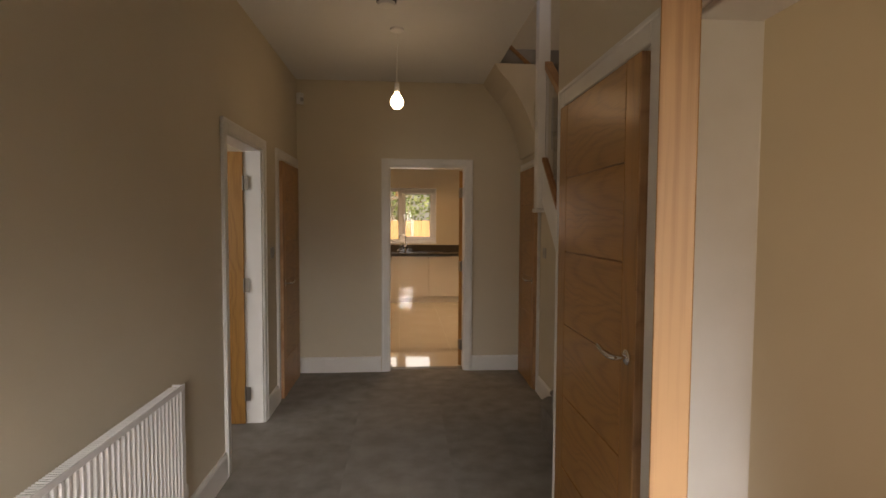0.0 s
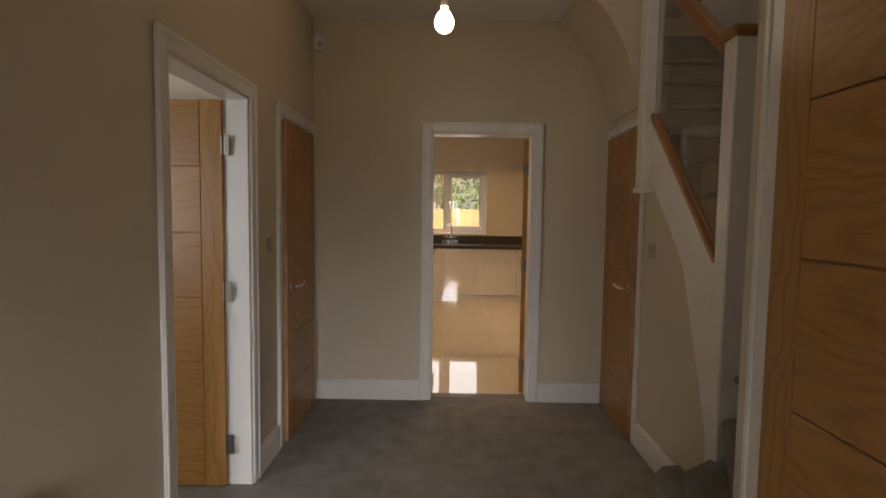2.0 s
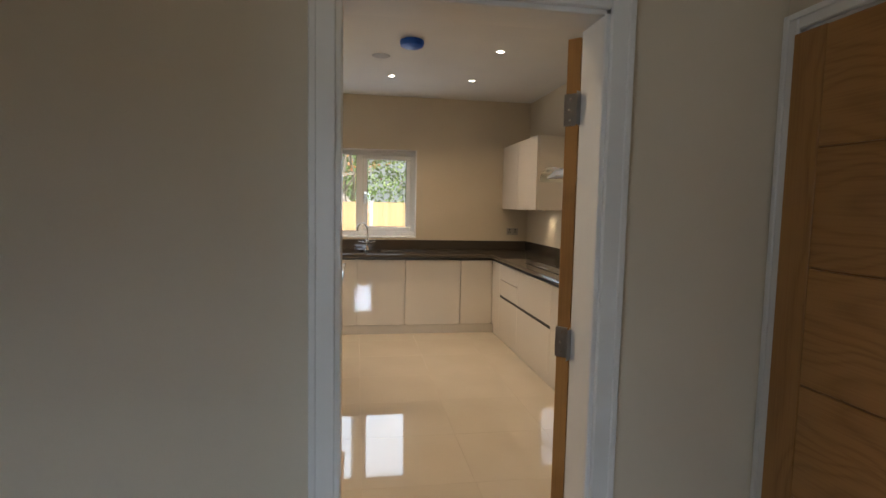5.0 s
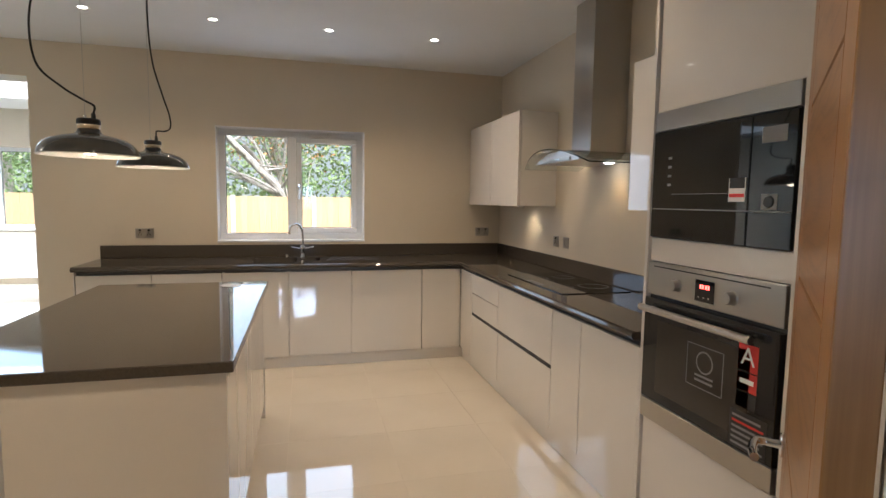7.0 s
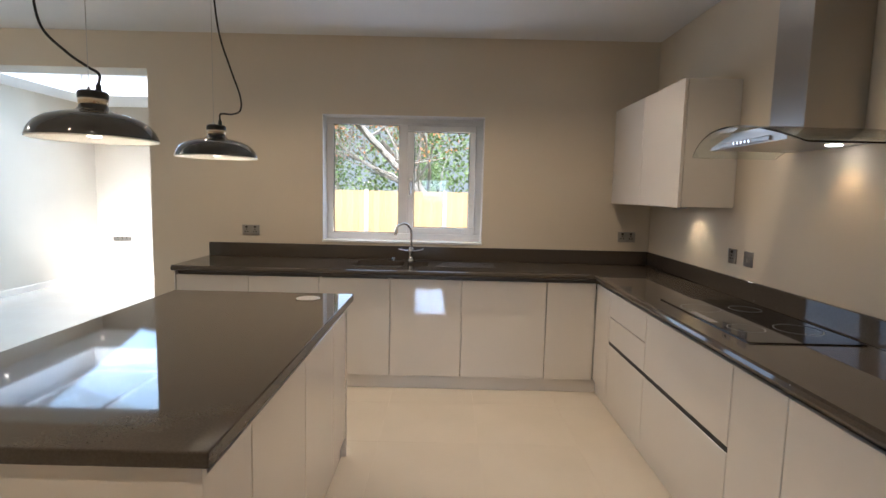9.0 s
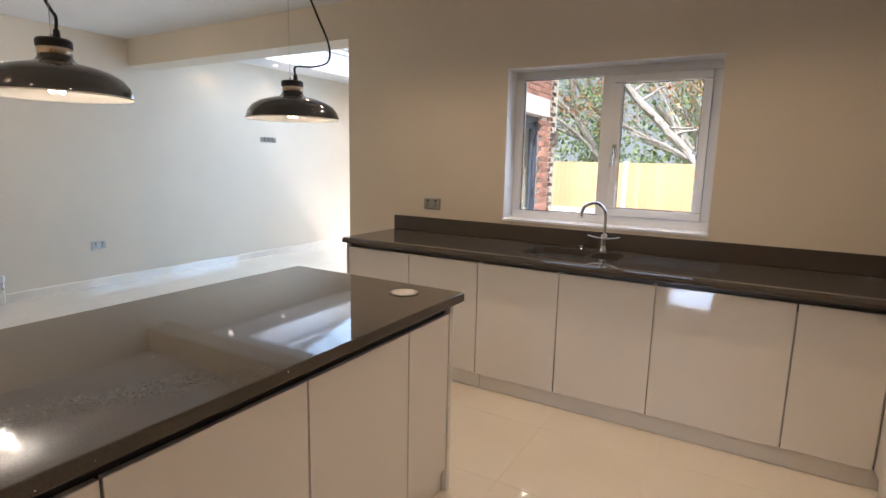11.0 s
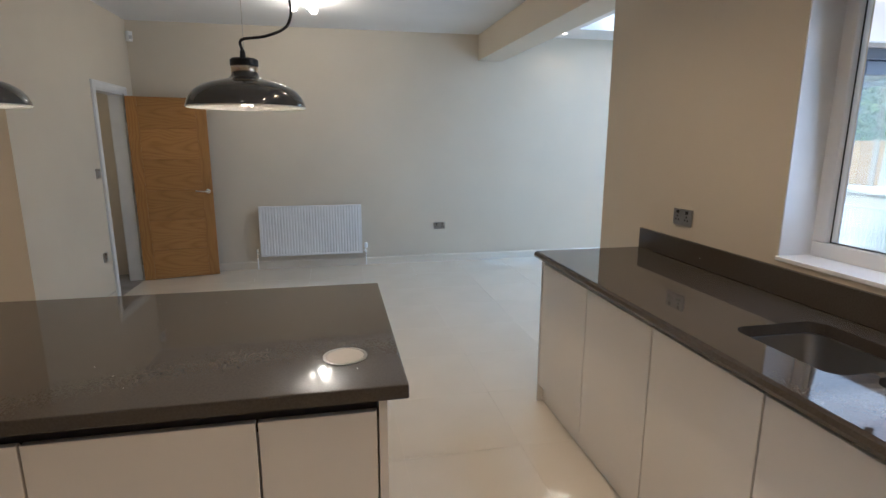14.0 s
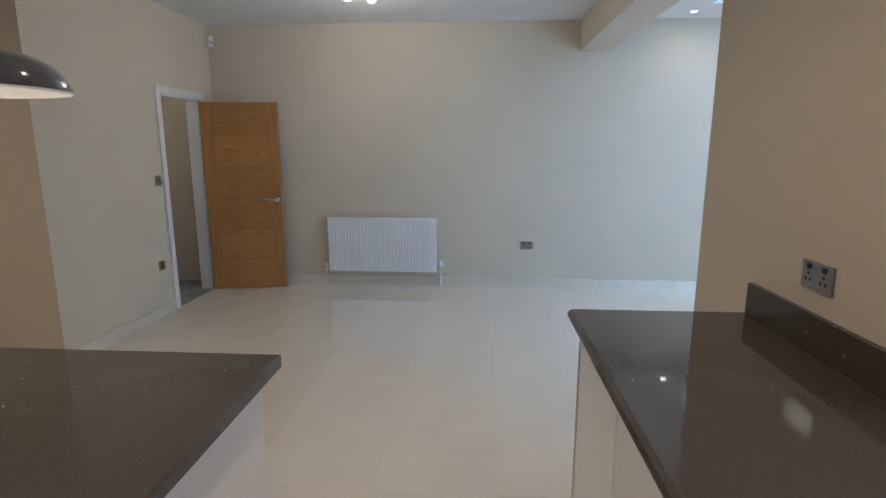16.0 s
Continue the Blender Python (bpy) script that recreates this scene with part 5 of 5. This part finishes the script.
# bifold doors in the extension, seen from the kitchen window
bif = thing("bifold_door", "closed anthracite aluminium glazed bifold doors", "door", kind="structure")
part("frame", box(-2.02, -1.90, 10.87, 10.93, 0, 2.13, 0.004), GREY_ALU, bif)
part("frame", box(-2.02, -1.90, 13.84, 13.90, 0, 2.13, 0.004), GREY_ALU, bif)
part("frame", box(-2.02, -1.90, 10.93, 13.84, 2.06, 2.13, 0.004), GREY_ALU, bif)
part("frame", box(-2.02, -1.90, 10.93, 13.84, 0, 0.05, 0.004), GREY_ALU, bif)
for a, b in [(10.937 + 0.725 * i, 11.658 + 0.725 * i) for i in range(4)]:
    lf = part("leaf", box(-1.995, -1.925, a, a + 0.085, 0.055, 2.055, 0.004), GREY_ALU, bif)
    part("leaf_stile", box(-1.995, -1.925, b - 0.085, b, 0.055, 2.055, 0.004), GREY_ALU, lf)
    part("leaf_rail", box(-1.995, -1.925, a + 0.085, b - 0.085, 0.055, 0.15, 0.004), GREY_ALU, lf)
    part("leaf_rail", box(-1.995, -1.925, a + 0.085, b - 0.085, 1.965, 2.055, 0.004), GREY_ALU, lf)
    p = part("pane", box(-1.97, -1.95, a + 0.08, b - 0.08, 0.145, 1.97), DOOR_GLASS, lf)
    p.visible_shadow = False
    for z in (0.3, 1.05, 1.8):
        part("hinge", tube([(-1.915, b - 0.01, z - 0.05), (-1.915, b - 0.01, z + 0.05)], 0.012, 10), BLACK, lf, "", True)
single("lintel", box(-1.85, -1.825, 10.75, 14.16, 2.15, 2.40, 0.006), LINTEL, "white rendered lintel over the bifold doors", "lintel", "structure")
ol = thing("outdoor_wall_lamp", "steel cylinder wall lamp on the brickwork", "wall lamp")
part("arm", box(-1.84, -1.80, 14.33, 14.37, 1.83, 1.87, 0.003), STEEL, ol)
part("tube", tube([(-1.775, 14.35, 1.74), (-1.775, 14.35, 1.96)], 0.03, 18), STEEL, ol, "", True)


# ---- garden ----
single("ground", box(-60, 60, 10.31, 120, -0.5, -0.16), EARTH, "grassy garden ground beyond the house", "ground", "structure")
single("ground_front", box(-60, 60, -60, -1.72, -0.5, -0.16), EARTH, "front garden ground", "ground", "structure")
patio = thing("patio", "pale stone slab patio outside the kitchen", "patio", kind="structure")
slab = mesh_of("slab", box(-0.297, 0.297, -0.297, 0.297, -0.04, 0.0, 0.004), PAVING)
part("bed", box(-1.84, 3.0, 10.32, 16.6, -0.16, -0.10), MORTAR, patio)
for i in range(8):
    for j in range(10):
        o = new("slab", slab)
        o.parent, o.matrix_basis = patio, pose(-1.5 + 0.6 * i, 10.65 + 0.6 * j, -0.06)
FENCE_Y = 18.4
fence = thing("fence", "new pale larch panel fence with concrete posts", "fence")
board = mesh_of("board", box(-0.07, 0.07, -0.009, 0.009, 0.0, 1.02, 0.003), FENCE)
post = mesh_of("post", box(-0.05, 0.05, -0.05, 0.05, 0.0, 1.71, 0.006), CONCRETE)
for i in range(-7, 8):
    o = new("post", post)
    o.parent, o.matrix_basis = fence, pose(1.9 * i + 0.35, FENCE_Y, -0.16)
    if i < 7:
        part("gravel_board", box(1.9 * i + 0.40, 1.9 * i + 2.20, FENCE_Y - 0.02, FENCE_Y + 0.02, -0.16, 0.50, 0.004), CONCRETE, fence, "pale concrete gravel board")
        for k in range(13):
            o = new("board", board)
            o.parent, o.matrix_basis = fence, pose(1.9 * i + 0.47 + 0.1383 * k, FENCE_Y + (0.008 if k % 2 else -0.008), 0.50)


def leaves(bm, centre, spread, count, size, rng):
    for _ in range(count):
        d = Vector((rng.gauss(0, 1), rng.gauss(0, 1), rng.gauss(0, 1)))
        p = Vector(centre) + Vector((d.x * spread[0], d.y * spread[1], d.z * spread[2])) * 0.5
        u = Vector((rng.uniform(-1, 1), rng.uniform(-1, 1), rng.uniform(-1, 1))).normalized()
        v = u.cross(Vector((rng.uniform(-1, 1), rng.uniform(-1, 1), rng.uniform(-1, 1)))).normalized()
        s = size * rng.uniform(0.6, 1.4)
        a, b, c, e = (bm.verts.new(q) for q in (p - u * s, p + v * s * 0.6, p + u * s, p - v * s * 0.6))
        bm.faces.new((a, b, c, e))


def tree(x, y, height, lean, seed, leaf_mats, density=1.0, ivy=True, label="bare woodland tree with ivy and pale branches"):
    rng = random.Random(seed)
    ob = thing("tree", label, "tree", pose(x, y, -0.16), group="trees behind the fence")
    bm, tips = bmesh.new(), []

    def limb(p, d, length, r, depth):
        pts, q = [p.copy()], p.copy()
        for _ in range(5):
            d = (d + Vector((rng.uniform(-0.22, 0.22), rng.uniform(-0.22, 0.22), rng.uniform(-0.08, 0.16)))).normalized()
            q = q + d * length / 5
            pts.append(q.copy())
        tube(pts, [r * (1 - 0.12 * i) for i in range(6)], 7 if depth < 2 else 5, bm, caps=depth == 0)
        if depth >= 2:
            tips.extend(pts[3:])
        if depth < 3:
            for k in range(5):
                i = rng.randint(2, 5)
                nd = (d + Vector((rng.uniform(-1, 1), rng.uniform(-0.7, 0.7), rng.uniform(-0.15, 0.7)))).normalized()
                limb(pts[i], nd, length * rng.uniform(0.5, 0.75), r * 0.5 * (1 - 0.08 * i), depth + 1)

    limb(Vector((0, 0, 0)), Vector((lean, 0, 1)).normalized(), height * 0.55, height * 0.022, 0)
    part("trunk", bm, BARK, ob, "pale lichened trunk and limbs", True)
    crown = bmesh.new()
    for p in tips:
        if rng.random() < 0.28 * density:
            leaves(crown, p, (0.5, 0.5, 0.4), 10, 0.05, rng)
    part("crown", crown, leaf_mats[0], ob, "thin scattered leaves")
    if ivy:
        iv = bmesh.new()
        for k in range(17):
            z = rng.uniform(0.2, height * 0.55)
            leaves(iv, (lean * z + rng.uniform(-0.3, 0.3), rng.uniform(-0.3, 0.3), z), (0.5, 0.5, 0.7), 80, 0.05, rng)
        part("ivy", iv, leaf_mats[1], ob, "dark green ivy on the trunk")
    return ob


SPOTS = [(-9.0, 24.0, 9.0, 0.1), (-6.4, 21.6, 8.0, -0.25), (-4.2, 24.8, 9.5, 0.2), (-2.2, 23.4, 8.5, -0.45), (-0.5, 25.2, 10.0, 0.1), (0.9, 23.5, 8.0, -0.5), (2.4, 24.6, 9.0, 0.25), (4.6, 24.0, 9.0, -0.2), (7.5, 25.0, 10.0, 0.0), (-12.5, 25.0, 10.0, 0.1), (-16, 24.0, 9.0, 0.1)]
for i, (x, y, h, lean) in enumerate(SPOTS):
    tree(x, y, h, lean, 40 + i, (LEAF_RUST if i % 4 == 1 else LEAF_PALE, LEAF), 1.2)
# a heavy trunk that leans across the others
leaning = thing("leaning_tree", "leaning pale trunk with bare limbs and rust leaves", "tree", pose(0.5, 21.0, -0.16))
rng = random.Random(5)
trunk_line = smooth_curve([(0, 0, 0), (-0.45, 0, 0.95), (-0.95, 0.05, 1.72), (-1.75, 0.1, 2.60), (-2.8, 0.1, 3.70), (-3.7, 0.2, 4.9), (-4.3, 0.2, 6.2)], 5)
bm = tube(trunk_line, [0.16 - 0.0035 * i for i in range(len(trunk_line))], 9)
rust = bmesh.new()
for k in range(22):
    p = trunk_line[6 + k % (len(trunk_line) - 6)]
    d = Vector((rng.uniform(-1.0, 0.9), rng.uniform(-0.5, 0.5), rng.uniform(-0.1, 1.0))).normalized()
    ends, q = [p], p
    for _ in range(5):
        d = (d + Vector((rng.uniform(-0.3, 0.3), rng.uniform(-0.2, 0.2), rng.uniform(-0.15, 0.25)))).normalized()
        q = q + d * rng.uniform(0.25, 0.55)
        ends.append(q)
    w = rng.uniform(0.022, 0.065)
    tube(ends, [w * (1 - 0.15 * i) for i in range(6)], 5, bm, caps=False)
    if k % 2:
        leaves(rust, ends[-1], (0.7, 0.5, 0.5), 45, 0.045, rng)
part("trunk", bm, BARK, leaning, "pale lichened leaning trunk and limbs", True)
part("leaf_cluster", rust, LEAF_RUST, leaning, "hanging clusters of rust leaves")
hedge = bmesh.new()
rng = random.Random(9)
for _ in range(105):
    x = rng.uniform(-19, 11)
    leaves(hedge, (x, 25.0 + rng.uniform(-1.2, 1.2), rng.uniform(0.2, 5.2) * rng.uniform(0.5, 1.0)), (1.1, 0.9, 1.0), 120, 0.06, rng)
single("undergrowth", hedge, LEAF, "dense evergreen undergrowth behind the fence", "hedge", "stuff")
far = bmesh.new()
for _ in range(250):
    x = rng.uniform(-34, 24)
    leaves(far, (x, 32 + rng.uniform(-2, 2), rng.uniform(0.5, 6.0)), (2.4, 1.5, 2.0), 130, 0.11, rng)
HAZE = glow("pale_overcast_haze", (0.86, 0.92, 0.90), 0.42)
HAZE.node_tree.nodes["Principled BSDF"].inputs["Base Color"].default_value = (0.04, 0.045, 0.04, 1)
single("backdrop", box(-150, 150, 118, 118.5, -0.5, 70), HAZE, "pale overcast sky low over the wood", "sky", "structure")
single("far_wood", far, LEAF_PALE, "thin pale woodland in the distance", "wood", "stuff")

# ---- floor tiles ----
def tiles(name, x0, x1, y0, y1, label, step=0.6):
    fl = thing(name, label, "floor", kind="structure")
    made = {}
    nx, ny = math.ceil((x1 - x0) / step - 1e-6), math.ceil((y1 - y0) / step - 1e-6)
    for i in range(nx):
        for j in range(ny):
            a, b = x0 + i * step, y0 + j * step
            w, d = min(step, x1 - a) - 0.0012, min(step, y1 - b) - 0.0012
            if w < 0.02 or d < 0.02:
                continue
            key = (round(w, 3), round(d, 3))
            if key not in made:
                made[key] = mesh_of("tile", box(-w / 2, w / 2, -d / 2, d / 2, -0.0015, 0.0, 0.0003), TILE)
            o = new("tile", made[key])
            o.parent, o.matrix_basis = fl, pose(a + w / 2 + 0.001, b + d / 2 + 0.001, 0)


tiles("floor_kitchen", -2.995, 2.13, 5.08, 6.13, "polished cream porcelain floor tiles")
tiles("floor_dining", -5.40, 2.13, 6.13, 14.25, "polished cream porcelain floor tiles in kitchen and dining room")
single("floor_inner_hall", box(-5.4, -3.17, 4.93, 6.13, -0.01, 0.003), CARPET, "dark carpet beyond the dining room door", "carpet", "structure")
radiator("passage_radiator", 0.8, 0.6, pose(-5.0, 5.03, 0.18, 0, 0, 180) @ Matrix.Translation((-0.8, 0, 0)), "white radiator beyond the dining room door")

# ---- brickwork of the extension ----
bw = wall("brick_wall", "x", -1.95, -1.852, 10.31, 14.52, -0.16, 3.4, [(10.87, 13.90, 0, 2.13)], MORTAR, "red brick outer wall of the extension", "brick wall")
brick = mesh_of("brick", box(-0.006, 0.012, -0.1075, 0.1075, -0.0325, 0.0325, 0.003), BRICK)
half = mesh_of("brick", box(-0.006, 0.012, -0.051, 0.051, -0.0325, 0.0325, 0.003), BRICK)
rest = bmesh.new()
for r in range(46):
    z = -0.12 + 0.075 * r
    for c in range(19):
        y = 10.42 + 0.225 * c + (0.1125 if r % 2 else 0)
        if y > 14.46 or (10.75 < y < 14.02 and z < 2.18):
            if not (13.9 < y < 14.02 and z < 2.12):
                continue
        if 10.65 < y < 14.2 and 2.12 < z < 2.42:
            continue
        if y > 11.9 and 0.85 < z < 3.1:
            o = new("brick", brick)
            o.parent, o.matrix_basis = bw, pose(-1.852, y, z)
        else:
            cube(rest, -1.858, -1.840, y - 0.1075, y + 0.1075, z - 0.0325, z + 0.0325)
tagged(part("bricks", rest, BRICK, bw, "further courses of red brick"), kind="stuff")

# ---- daylight through the openings, and added warm fills ----
area_lamp("lantern_daylight", ((SKX0 + SKX1) / 2, (SKY0 + SKY1) / 2, KC + 0.28), ((SKX0 + SKX1) / 2 - 0.9, (SKY0 + SKY1) / 2 - 1.6, 0), SKX1 - SKX0 - 0.1, SKY1 - SKY0 - 0.1, 35, (0.56, 0.79, 1.0))
area_lamp("bifold_daylight", (-1.93, 12.4, 1.1), (-4.4, 10.4, 0.95), 2.7, 1.9, 29, (0.60, 0.80, 1.0), 130)
for px in (-0.33, 0.34):
    area_lamp("kitchen_window_daylight", (px, 10.12, 1.62), (px, 8.0, 1.35), 0.48, 0.82, 2.2)
area_lamp("front_door_daylight", (-0.05, -1.58, 1.5), (-0.25, 0.9, -0.2), 1.2, 0.9, 26, (0.74, 0.87, 1.0), 72)
area_lamp("landing_daylight", (0.89, 3.6, 3.95), (2.1, 3.6, 3.4), 1.1, 1.2, 0.35)
area_lamp("living_window_daylight", (-3.1, 1.02, 1.45), (-3.0, 3, 1.2), 1.7, 1.2, 34)
# Warm fill added to brighten the side room, set at its unseen window.
area_lamp("study_warm_fill", (3.18, -0.35, 1.5), (1.2, 0.9, 0.3), 1.4, 1.1, 13.0, (1.0, 0.86, 0.66))
# Warm fill added under the passage ceiling, where there is no opening.
area_lamp("passage_warm_fill", (-4.3, 5.1, 2.6), (-4.3, 5.101, 0), 0.8, 0.12, 4.5, (1.0, 0.85, 0.6))
